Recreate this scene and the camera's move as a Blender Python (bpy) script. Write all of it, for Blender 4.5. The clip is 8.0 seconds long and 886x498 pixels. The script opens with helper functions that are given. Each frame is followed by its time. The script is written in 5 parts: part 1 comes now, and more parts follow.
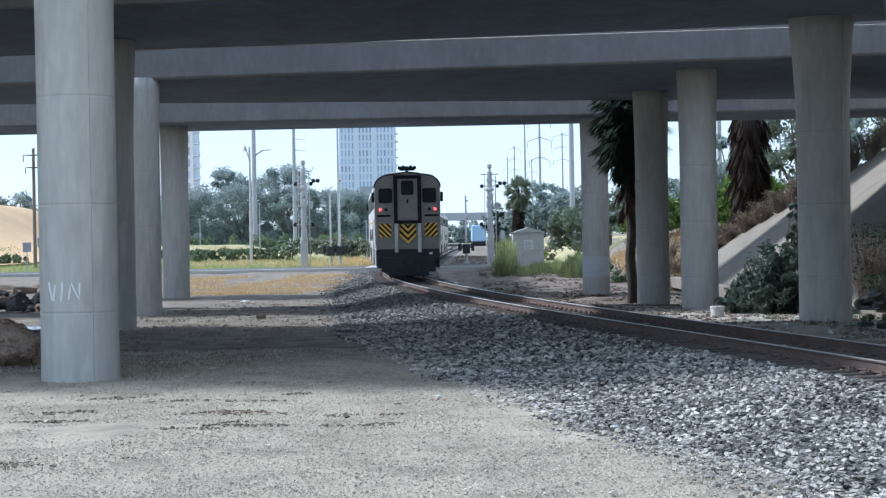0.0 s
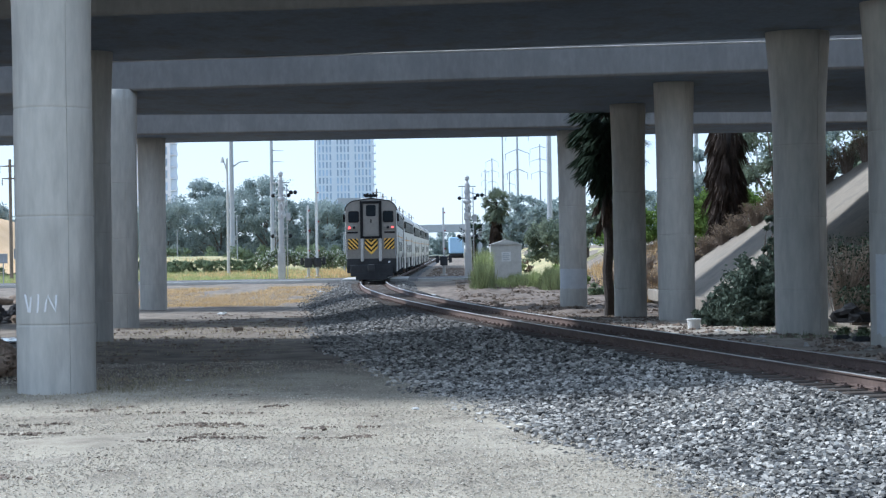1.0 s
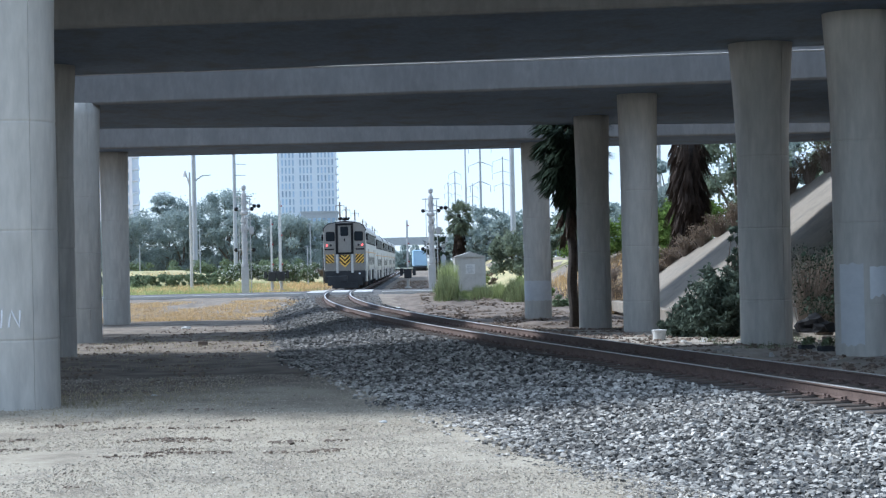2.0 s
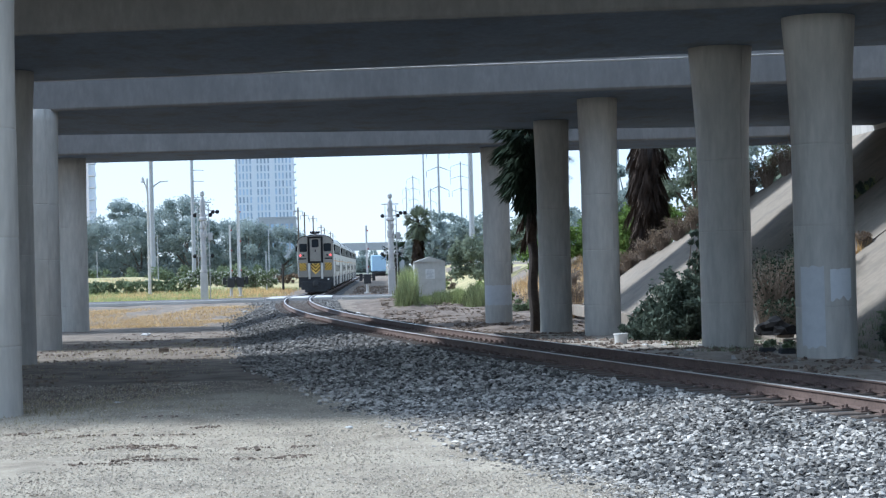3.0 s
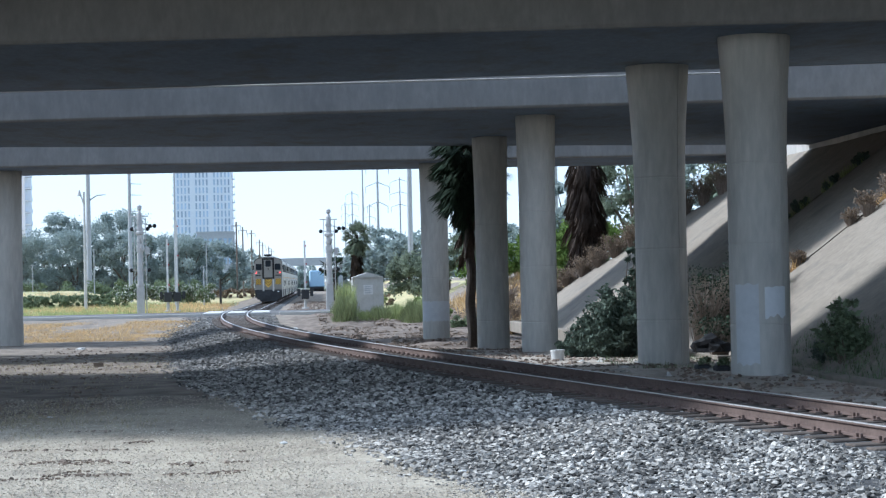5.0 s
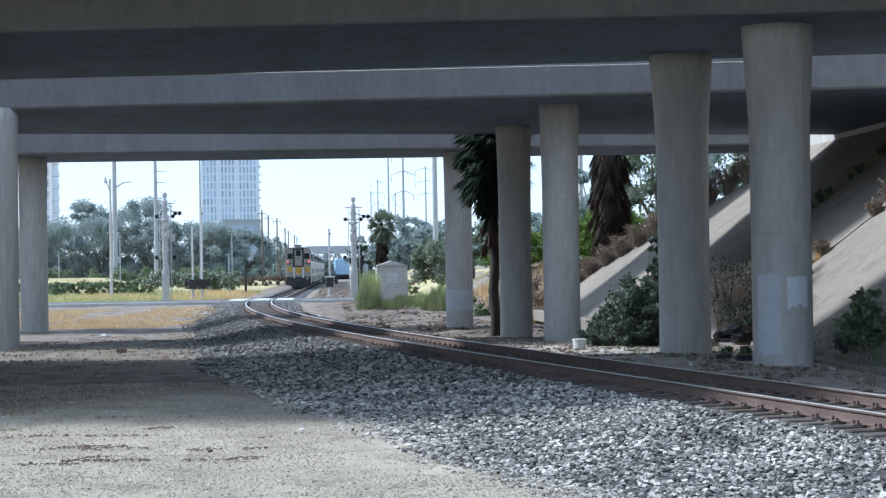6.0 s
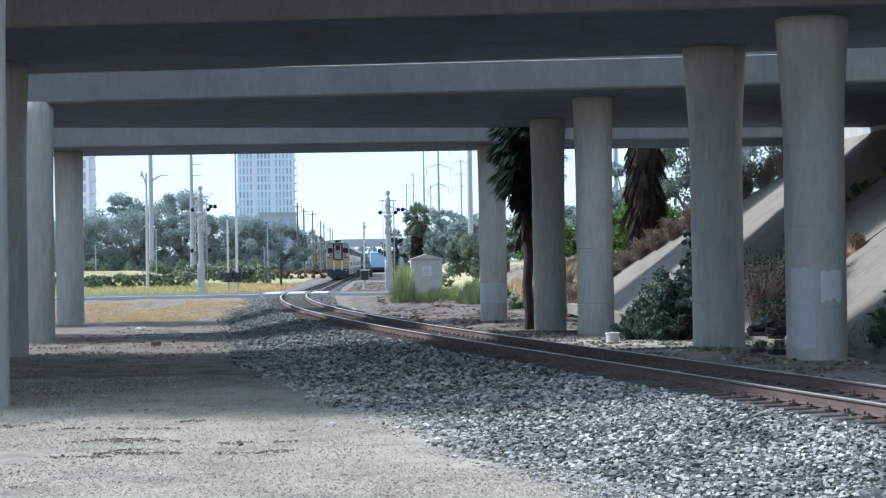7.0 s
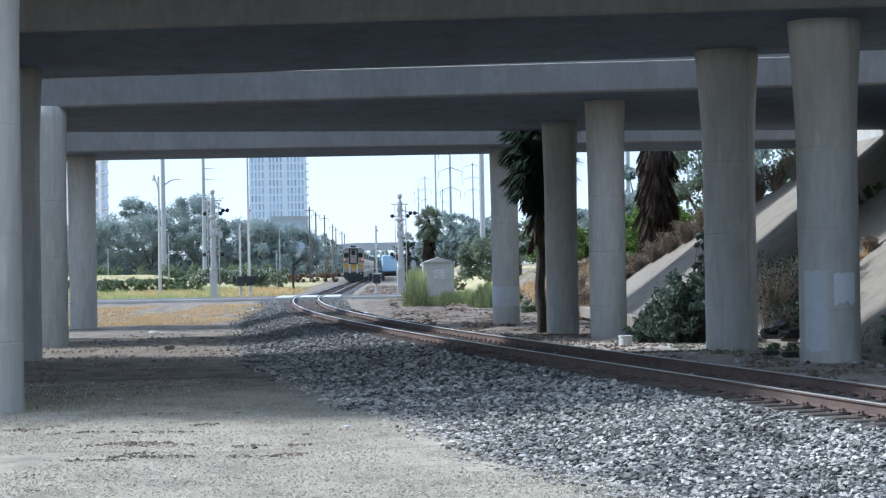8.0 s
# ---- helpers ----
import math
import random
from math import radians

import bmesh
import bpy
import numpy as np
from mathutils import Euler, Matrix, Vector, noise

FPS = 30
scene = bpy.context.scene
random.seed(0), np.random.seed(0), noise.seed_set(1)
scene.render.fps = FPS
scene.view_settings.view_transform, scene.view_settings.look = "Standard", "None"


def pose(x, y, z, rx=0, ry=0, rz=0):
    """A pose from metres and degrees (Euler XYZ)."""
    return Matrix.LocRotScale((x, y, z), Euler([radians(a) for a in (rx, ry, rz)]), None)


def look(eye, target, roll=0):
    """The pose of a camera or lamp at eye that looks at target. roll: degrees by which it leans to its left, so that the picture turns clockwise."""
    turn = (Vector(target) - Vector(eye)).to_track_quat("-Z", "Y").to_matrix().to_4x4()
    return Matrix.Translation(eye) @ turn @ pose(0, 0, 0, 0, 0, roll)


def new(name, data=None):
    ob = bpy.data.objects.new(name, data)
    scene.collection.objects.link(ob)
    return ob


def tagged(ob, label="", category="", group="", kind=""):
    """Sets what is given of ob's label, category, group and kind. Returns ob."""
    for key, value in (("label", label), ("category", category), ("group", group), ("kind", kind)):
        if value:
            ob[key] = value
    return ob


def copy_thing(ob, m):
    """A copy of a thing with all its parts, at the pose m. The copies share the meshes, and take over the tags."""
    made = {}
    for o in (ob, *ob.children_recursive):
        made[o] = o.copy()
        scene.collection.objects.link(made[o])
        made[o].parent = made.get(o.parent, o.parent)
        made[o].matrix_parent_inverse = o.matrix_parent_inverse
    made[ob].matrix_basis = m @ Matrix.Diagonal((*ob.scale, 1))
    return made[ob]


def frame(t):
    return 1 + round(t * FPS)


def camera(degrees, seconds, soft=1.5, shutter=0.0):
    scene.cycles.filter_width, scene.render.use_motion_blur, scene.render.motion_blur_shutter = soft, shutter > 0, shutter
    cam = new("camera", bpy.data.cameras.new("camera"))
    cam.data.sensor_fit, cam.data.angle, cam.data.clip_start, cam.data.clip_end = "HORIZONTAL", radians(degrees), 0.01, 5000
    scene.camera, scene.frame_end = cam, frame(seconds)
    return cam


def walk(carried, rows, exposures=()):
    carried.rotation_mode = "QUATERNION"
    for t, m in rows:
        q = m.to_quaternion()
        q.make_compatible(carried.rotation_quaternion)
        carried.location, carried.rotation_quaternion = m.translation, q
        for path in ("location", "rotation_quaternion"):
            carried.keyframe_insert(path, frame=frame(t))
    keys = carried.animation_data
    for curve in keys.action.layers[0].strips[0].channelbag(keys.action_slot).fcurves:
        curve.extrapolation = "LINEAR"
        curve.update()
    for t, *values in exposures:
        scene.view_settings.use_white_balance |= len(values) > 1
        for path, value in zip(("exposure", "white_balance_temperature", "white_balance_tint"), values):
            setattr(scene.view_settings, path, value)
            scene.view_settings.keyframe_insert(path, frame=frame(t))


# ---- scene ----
# ---------------------------------------------------------------- camera
def aim(x, y, z, yaw, pitch, roll):
    a, b = radians(yaw), radians(pitch)
    eye = Vector((x, y, 2.3 + z))
    return look(eye, eye + 100 * Vector((-math.sin(a) * math.cos(b), math.cos(a) * math.cos(b), math.sin(b))), roll)


cam = camera(29.3, 8.0, soft=1.3)
walk(cam, [
    (0.0, aim(0, 0, 0, 0, -0.4, -1.0)),
    (0.5, aim(0.006, -0.062, 0.011, -0.257, -0.22, -0.905)),
    (1.0, aim(0.006, -0.029, 0.012, -0.761, -0.015, -0.895)),
    (2.5, aim(-0.096, 0.038, 0.006, -2.702, 0.5, -1.447)),
    (3.0, aim(-0.145, 0.043, 0.007, -3.434, 0.528, -1.56)),
    (3.5, aim(-0.168, 0.046, 0.001, -4.218, 0.624, -1.563)),
    (4.0, aim(-0.157, 0.06, -0.001, -4.952, 0.833, -1.529)),
    (4.2, aim(-0.15, 0.058, 0.0, -5.19, 0.955, -1.48)),
    (5.3, aim(-0.09, 0.035, 0.002, -5.53, 1.02, -1.2)),
    (5.5, aim(-0.076, 0.031, 0.003, -5.352, 0.937, -1.135)),
    (6.0, aim(-0.02, 0.018, -0.012, -4.637, 0.653, -0.929)),
    (6.5, aim(0.033, 0.017, -0.001, -3.957, 0.467, -0.893)),
    (7.0, aim(0.051, -0.002, 0.001, -3.429, 0.436, -0.899)),
    (7.5, aim(0.04, -0.012, -0.001, -3.174, 0.505, -0.979)),
    (8.0, aim(0.029, -0.018, -0.004, -3.031, 0.561, -1.011)),
], exposures=[(0.0, 0.98, 5130, 9.4), (2.5, 1.05, 5130, 9.4), (5.4, 1.1, 5130, 9.4), (8.0, 1.06, 5130, 9.4)])

# ---------------------------------------------------------------- light
SUN_HIGH, SUN_LEFT = 43, 75      # degrees above the horizon, and to the left of +y
world = bpy.data.worlds.new("sky")
scene.world = world
world.use_nodes = True
wn = world.node_tree.nodes
sky = wn.new("ShaderNodeTexSky")
sky.sky_type, sky.sun_disc = "NISHITA", False
sky.sun_elevation, sky.sun_rotation = radians(SUN_HIGH), radians(-SUN_LEFT)
sky.air_density, sky.dust_density, sky.ozone_density = 1.0, 0.3, 2.0
haze = wn.new("ShaderNodeMix")      # thin even haze over the whole sky
haze.data_type = "RGBA"
haze.inputs[0].default_value, haze.inputs[7].default_value = 0.8, (3.2, 3.4, 3.5, 1.0)
world.node_tree.links.new(sky.outputs[0], haze.inputs[6])
world.node_tree.links.new(haze.outputs[2], wn["Background"].inputs[0])
wn["Background"].inputs[1].default_value = 0.14
sun = new("sun", bpy.data.lights.new("sun", "SUN"))
sun.data.energy, sun.data.angle, sun.data.color = 2.6, radians(8.0), (1.0, 0.92, 0.80)
sa, sh = radians(SUN_LEFT), radians(SUN_HIGH)
sun.matrix_world = look(Vector((-math.sin(sa) * math.cos(sh), math.cos(sa) * math.cos(sh), math.sin(sh))) * 100, (0, 0, 0))


# ---------------------------------------------------------------- materials
def rgb(c):
    return (*c, 1.0) if len(c) == 3 else c


def surface(name, a, b, big=0.4, fine=12.0, rough=0.85, bump=0.3, depth=0.02, metal=0.0, vary=0.0, stain=None, amount=0.35, squash=(1, 1, 1), island=0.0):
    """Two colours mixed by noise at two scales, stains of a third, and a fine relief. big, fine: cells a metre."""
    m = bpy.data.materials.new(name)
    m.use_nodes = True
    n, l = m.node_tree.nodes, m.node_tree.links
    p = n["Principled BSDF"]
    co = n.new("ShaderNodeTexCoord")
    mp = n.new("ShaderNodeMapping")
    mp.inputs["Scale"].default_value = squash
    l.new(co.outputs["Object"], mp.inputs[0])

    def noise_at(scale, detail=5.0):
        t = n.new("ShaderNodeTexNoise")
        t.inputs["Scale"].default_value, t.inputs["Detail"].default_value = scale, detail
        t.inputs["Roughness"].default_value = 0.62
        l.new(mp.outputs[0], t.inputs["Vector"])
        return t

    def mixed(fac, c1, c2):
        x = n.new("ShaderNodeMix")
        x.data_type = "RGBA"
        l.new(fac, x.inputs[0])
        for k, c in ((6, c1), (7, c2)):
            if isinstance(c, tuple):
                x.inputs[k].default_value = rgb(c)
            else:
                l.new(c, x.inputs[k])
        return x.outputs[2]

    def ramp(fac, lo, hi):
        r = n.new("ShaderNodeMapRange")
        r.inputs[1].default_value, r.inputs[2].default_value = lo, hi
        l.new(fac, r.inputs[0])
        return r.outputs[0]

    nb, nf = noise_at(big), noise_at(fine, 8.0)
    both = n.new("ShaderNodeMath")
    both.operation = "ADD"
    l.new(nb.outputs[0], both.inputs[0])
    l.new(nf.outputs[0], both.inputs[1])
    col = mixed(ramp(both.outputs[0], 0.72, 1.28), a, b)
    if stain:
        ns = noise_at(big * 2.7 + 0.13, 6.0)
        fac = n.new("ShaderNodeMath")
        fac.operation = "MULTIPLY"
        fac.inputs[1].default_value = amount
        l.new(ramp(ns.outputs[0], 0.48, 0.68), fac.inputs[0])
        col = mixed(fac.outputs[0], col, stain)
    if vary or island:
        h = n.new("ShaderNodeHueSaturation")
        if island:
            g = n.new("ShaderNodeNewGeometry")
            src = g.outputs["Random Per Island"]
        else:
            g = n.new("ShaderNodeObjectInfo")
            src = g.outputs["Random"]
        r = n.new("ShaderNodeMapRange")
        v = vary or island
        r.inputs[3].default_value, r.inputs[4].default_value = 1 - v, 1 + v
        l.new(src, r.inputs[0])
        l.new(r.outputs[0], h.inputs["Value"])
        l.new(col, h.inputs["Color"])
        col = h.outputs[0]
    l.new(col, p.inputs["Base Color"])
    p.inputs["Roughness"].default_value, p.inputs["Metallic"].default_value = rough, metal
    if bump:
        bp = n.new("ShaderNodeBump")
        bp.inputs["Strength"].default_value, bp.inputs["Distance"].default_value = bump, depth
        l.new(nf.outputs[0], bp.inputs["Height"])
        l.new(bp.outputs[0], p.inputs["Normal"])
    return m


def glow(name, c, strength):
    m = bpy.data.materials.new(name)
    m.use_nodes = True
    p = m.node_tree.nodes["Principled BSDF"]
    p.inputs["Base Color"].default_value = rgb(c)
    p.inputs["Emission Color"].default_value = rgb(c)
    p.inputs["Emission Strength"].default_value = strength
    return m


def leafy(name, a, b, through_light=0.25, spread=0.35):
    m = surface(name, a, b, 0.5, 6.0, 0.75, 0, island=spread)
    p = m.node_tree.nodes["Principled BSDF"]
    p.inputs["Transmission Weight"].default_value = 0.0
    p.inputs["Specular IOR Level"].default_value = 0.12
    n, l = m.node_tree.nodes, m.node_tree.links
    tr = n.new("ShaderNodeBsdfTranslucent")
    mx = n.new("ShaderNodeMixShader")
    mx.inputs[0].default_value = through_light
    src = p.inputs["Base Color"].links[0].from_socket
    l.new(src, tr.inputs[0])
    l.new(p.outputs[0], mx.inputs[1])
    l.new(tr.outputs[0], mx.inputs[2])
    l.new(mx.outputs[0], n["Material Output"].inputs[0])
    return m


concrete = surface("concrete", (0.40, 0.388, 0.35), (0.52, 0.502, 0.455), 0.5, 8.0, 0.9, 0.25, 0.01, stain=(0.26, 0.25, 0.23), amount=0.5, squash=(1, 1, 0.22))
# the underside's dark blue shade is put into this colour; the fascia stays neutral
shade_tinted_soffit = surface("shade_tinted_soffit", (0.1, 0.134, 0.188), (0.155, 0.197, 0.262), 0.3, 6.0, 0.9, 0.2, 0.01, stain=(0.095, 0.095, 0.093), amount=0.6, squash=(1, 0.6, 0.3))
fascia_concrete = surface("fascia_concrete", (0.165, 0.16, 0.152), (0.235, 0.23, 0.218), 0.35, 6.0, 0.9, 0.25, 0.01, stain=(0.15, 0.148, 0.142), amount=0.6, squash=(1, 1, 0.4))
paving = surface("slope_concrete", (0.19, 0.162, 0.126), (0.28, 0.244, 0.194), 0.25, 5.0, 0.92, 0.25, 0.02, stain=(0.14, 0.125, 0.105), amount=0.65)
groundmat = surface("dry_ground", (0.315, 0.275, 0.207), (0.475, 0.422, 0.323), 0.3, 16.0, 0.95, 0.8, 0.04, stain=(0.2, 0.17, 0.13), amount=0.7)


def dirt_beyond(m, y0, y1, a, b):
    """Bare brown dirt takes over from the pale gravel with growing y, in an uneven line."""
    n, l = m.node_tree.nodes, m.node_tree.links
    p = n["Principled BSDF"]
    pale = p.inputs["Base Color"].links[0].from_socket
    co = n.new("ShaderNodeTexCoord")
    sp = n.new("ShaderNodeSeparateXYZ")
    l.new(co.outputs["Object"], sp.inputs[0])
    ns = [n.new("ShaderNodeTexNoise") for _ in range(2)]
    for t, s in zip(ns, (0.25, 1.3)):
        t.inputs["Scale"].default_value, t.inputs["Detail"].default_value = s, 8.0
        l.new(co.outputs["Object"], t.inputs["Vector"])
    add = n.new("ShaderNodeMath")
    add.operation = "MULTIPLY_ADD"
    add.inputs[1].default_value = 7.0
    across = n.new("ShaderNodeMath")      # the dirt reaches nearer on the left than beside the track
    across.operation = "MULTIPLY_ADD"
    across.inputs[1].default_value = -0.5
    l.new(sp.outputs["X"], across.inputs[0])
    l.new(sp.outputs["Y"], across.inputs[2])
    l.new(ns[0].outputs[0], add.inputs[0])
    l.new(across.outputs[0], add.inputs[2])
    r = n.new("ShaderNodeMapRange")
    r.inputs[1].default_value, r.inputs[2].default_value = y0 + 3.5, y1 + 3.5
    l.new(add.outputs[0], r.inputs[0])
    dirt = n.new("ShaderNodeMix")
    dirt.data_type = "RGBA"
    dirt.inputs[6].default_value, dirt.inputs[7].default_value = rgb(a), rgb(b)
    q = n.new("ShaderNodeMapRange")
    q.inputs[1].default_value, q.inputs[2].default_value = 0.35, 0.65
    l.new(ns[1].outputs[0], q.inputs[0])
    l.new(q.outputs[0], dirt.inputs[0])
    mx = n.new("ShaderNodeMix")
    mx.data_type = "RGBA"
    l.new(r.outputs[0], mx.inputs[0])
    l.new(pale, mx.inputs[6])
    l.new(dirt.outputs[2], mx.inputs[7])
    l.new(mx.outputs[2], p.inputs["Base Color"])


dirt_beyond(groundmat, 31.0, 34.0, (0.14, 0.113, 0.085), (0.27, 0.226, 0.175))
# near-black: shade in the gaps between loose stones is put into the colour
ballastmat = surface("ballast_bed", (0.04, 0.04, 0.04), (0.115, 0.113, 0.11), 0.5, 18.0, 0.95, 1.0, 0.06)
stonemat = surface("ballast_stone", (0.075, 0.071, 0.063), (0.44, 0.412, 0.362), 0.7, 9.0, 0.85, 0.3, 0.01, island=0.9)
dirtystone = surface("dirty_ballast_stone", (0.085, 0.081, 0.075), (0.27, 0.26, 0.24), 0.7, 9.0, 0.9, 0.3, 0.01, island=0.5)
clodmat = surface("dirt_clod", (0.12, 0.092, 0.07), (0.26, 0.205, 0.158), 0.9, 12.0, 0.95, 0.6, 0.02, island=0.4)
gravelmat = surface("gravel", (0.29, 0.256, 0.2), (0.53, 0.475, 0.383), 0.7, 20.0, 0.9, 0.2, 0.01, island=0.4)
rustmat = surface("rusty_steel", (0.085, 0.058, 0.047), (0.16, 0.112, 0.09), 1.5, 20.0, 0.85, 0.3, 0.004)
shinemat = surface("worn_rail_head", (0.55, 0.53, 0.5), (0.7, 0.68, 0.65), 2.0, 30.0, 0.42, 0.05, 0.002, metal=0.7)
tiemat = surface("tie_wood", (0.05, 0.04, 0.032), (0.12, 0.095, 0.075), 1.2, 16.0, 0.9, 0.5, 0.01, vary=0.3, squash=(0.3, 1, 1))
asphalt = surface("asphalt", (0.075, 0.073, 0.07), (0.14, 0.136, 0.13), 0.3, 16.0, 0.9, 0.3, 0.01)
panelmat = surface("crossing_concrete", (0.4, 0.39, 0.37), (0.55, 0.54, 0.51), 0.6, 8.0, 0.9, 0.2, 0.01)


# ---------------------------------------------------------------- mesh helpers
def part(name, bm, material, parent=None, label="", smooth=False):
    me = bpy.data.meshes.new(name)
    bm.to_mesh(me)
    bm.free()
    for m in (material if isinstance(material, (list, tuple)) else [material]):
        me.materials.append(m)
    if smooth:
        for f in me.polygons:
            f.use_smooth = True
    ob = new(name, me)
    ob.parent = parent
    return tagged(ob, label)


def share(name, ob, m, parent):
    """Another object on the mesh of ob."""
    o = new(name, ob.data)
    o.parent, o.matrix_basis = parent, m
    return o


def bulk(name, verts, faces, material, parent=None, flat=False):
    """A mesh from arrays: verts (n, 3), faces (m, k)."""
    me = bpy.data.meshes.new(name)
    verts, faces = np.asarray(verts, np.float32), np.asarray(faces, np.int32)
    k = faces.shape[1]
    me.vertices.add(len(verts))
    me.vertices.foreach_set("co", verts.ravel())
    me.loops.add(faces.size)
    me.loops.foreach_set("vertex_index", faces.ravel())
    me.polygons.add(len(faces))
    me.polygons.foreach_set("loop_start", np.arange(0, faces.size, k, dtype=np.int32))
    me.polygons.foreach_set("loop_total", np.full(len(faces), k, np.int32))
    me.update(calc_edges=True)
    if flat:
        me.shade_flat()
    me.materials.append(material)
    ob = new(name, me)
    ob.parent = parent
    return ob


def thing(name, label, category, m=None, group="", kind=""):
    ob = new(name)
    ob.empty_display_size = 0.3
    if m is not None:
        ob.matrix_basis = m
    return tagged(ob, label, category, group, kind)


def box(bm, x0, x1, y0, y1, z0, z1, m=None, bevel=0.0):
    made = bmesh.ops.create_cube(bm, size=1.0, matrix=Matrix.Translation(((x0 + x1) / 2, (y0 + y1) / 2, (z0 + z1) / 2)) @ Matrix.Diagonal((x1 - x0, y1 - y0, z1 - z0, 1)))
    vs = made["verts"]
    if bevel:
        es = list({e for v in vs for e in v.link_edges})
        r = bmesh.ops.bevel(bm, geom=es, offset=bevel, segments=1, affect="EDGES", profile=0.5)
        vs = list({v for f in r["faces"] for v in f.verts} | {v for v in vs if v.is_valid})
    if m is not None:
        bmesh.ops.transform(bm, matrix=m, verts=vs)
    return bm


def boxes(*rows, bevel=0.0):
    bm = bmesh.new()
    for r in rows:
        box(bm, *r, bevel=bevel)
    return bm


def tube(bm, pts, radii, seg=10, caps=True):
    """A round bar through points, with a radius at each."""
    rings = []
    pts = [Vector(p) for p in pts]
    for i, p in enumerate(pts):
        d = (pts[min(i + 1, len(pts) - 1)] - pts[max(i - 1, 0)]).normalized()
        side = d.cross(Vector((0, 1, 0.01) if abs(d.y) < 0.9 else (1, 0, 0))).normalized()
        up = side.cross(d)
        rings.append([bm.verts.new(p + float(radii[i]) * (math.cos(a) * side + math.sin(a) * up)) for a in (2 * math.pi * k / seg for k in range(seg))])
    for a, b in zip(rings, rings[1:]):
        for k in range(seg):
            bm.faces.new((a[k], a[(k + 1) % seg], b[(k + 1) % seg], b[k]))
    if caps:
        bm.faces.new(rings[0][::-1])
        bm.faces.new(rings[-1])
    bmesh.ops.recalc_face_normals(bm, faces=bm.faces[:])
    return bm


def bar(p, q, r0, r1=None, seg=10):
    return tube(bmesh.new(), [p, q], [r0, r0 if r1 is None else r1], seg)


# ---------------------------------------------------------------- the lie of the land and of the track
BEND0, BEND1, S0, S1 = 38.0, 120.0, -0.198, 0.023


def track_x(y):
    """The middle of the track at y: straight, a long bend, straight."""
    k = (S1 - S0) / (BEND1 - BEND0)
    a = np.clip(y, BEND0, BEND1) - BEND0
    return 4.3 + S0 * (np.minimum(y, BEND0) - BEND0) + S0 * a + 0.5 * k * a * a + S1 * (np.maximum(y, BEND1) - BEND1)


def track_slope(y):
    return S0 + (S1 - S0) * (np.clip(y, BEND0, BEND1) - BEND0) / (BEND1 - BEND0)


RAIL = 0.42      # height of the rail heads up to the road


def smooth01(a, lo, hi):
    t = np.clip((a - lo) / (hi - lo), 0, 1)
    return t * t * (3 - 2 * t)


def rail_z(y):
    return RAIL - 0.22 * smooth01(y, 116, 140)


def ground_z(x, y):
    """Gently uneven ground: down towards the last bridge, up again to the road."""
    x, y = np.asarray(x, float), np.asarray(y, float)
    z = 0.62 * (1 - smooth01(y, 2, 14))
    right = smooth01(x - track_x(y), 0, 5)
    z = z - (0.28 + 0.3 * right) * smooth01(y, 42, 76) + (0.5 + 0.3 * right) * smooth01(y, 84, 106)
    z = z + 0.025 * np.sin(0.9 * x + 0.4 * y) * np.sin(0.5 * y - 0.3 * x)
    z = z - 0.22 * smooth01(y, 119, 138)
    z = z + 1.3 * smooth01(-x, 17, 25) * smooth01(y, 178, 192) * (1 - smooth01(y, 205, 225))
    # dry rise at the far left, and the bank behind the bridges at the right
    z = z + 7.5 * smooth01(-x, 44, 62) * smooth01(y, 170, 215) * (1 - smooth01(y, 240, 330))
    z = z + 2.4 * smooth01(x - track_x(y), 11, 19) * smooth01(y, 84, 110)
    return z


def bed_edge(y):
    """How far the ballast spreads to the left of the track's middle."""
    return 6.1 - 2.3 * smooth01(y, 38, 72) - 1.2 * smooth01(y, 85, 105) - 0.7 * (1 - smooth01(y, 10, 19))


def bed_z(d, y):
    """Height of the ballast bed, d to the right of the track's middle."""
    top = rail_z(y) - 0.21
    left = top - (0.27 - (-0.28 * smooth01(y, 42, 76) + 0.3 * smooth01(y, 90, 106)) * 0.9) * np.clip((-d - 1.75) / (bed_edge(y) - 1.75), 0, 1.3)
    right = top - 0.5 * np.clip(d - 1.75, 0, 2)
    return np.where(d < 0, left, right)


# ---------------------------------------------------------------- ground
def make_ground():
    xs = np.r_[-3000, -1500, -700, -350, np.arange(-200, -60, 8), np.arange(-60, -16, 2.0), np.arange(-16, 26, 0.5), np.arange(26, 60, 2.0), np.arange(60, 200, 10), 350, 700, 1500, 3000]
    ys = np.r_[-3000, -800, -200, -60, np.arange(-20, 10, 2.0), np.arange(10, 120, 0.5), np.arange(120, 340, 5.0), 400, 600, 1000, 2000, 4000]
    gx, gy = np.meshgrid(xs, ys)
    z = ground_z(gx, gy)
    rough = np.array([[noise.noise((x * 0.6, y * 0.6, 0)) + 0.5 * noise.noise((x * 1.9, y * 1.9, 3)) for x in xs] for y in ys])
    near = (1 - smooth01(gy, 110, 130)) * (1 - smooth01(abs(gx), 30, 60))
    z = z + 0.03 * rough * near
    d = (gx - track_x(gy)) / np.sqrt(1 + track_slope(gy) ** 2)
    z = z - 0.12 * ((d > -bed_edge(gy) + 0.5) & (d < 2.2)) * (gy < 400)
    n, w = len(ys), len(xs)
    idx = np.arange(n * w).reshape(n, w)
    faces = np.stack([idx[:-1, :-1], idx[:-1, 1:], idx[1:, 1:], idx[1:, :-1]], -1).reshape(-1, 4)
    ob = bulk("ground", np.stack([gx, gy, z], -1).reshape(-1, 3), faces, groundmat)
    tagged(ob, "dry dusty gravel ground, worn by vehicles", "ground", kind="structure")
    for f in ob.data.polygons:
        f.use_smooth = True


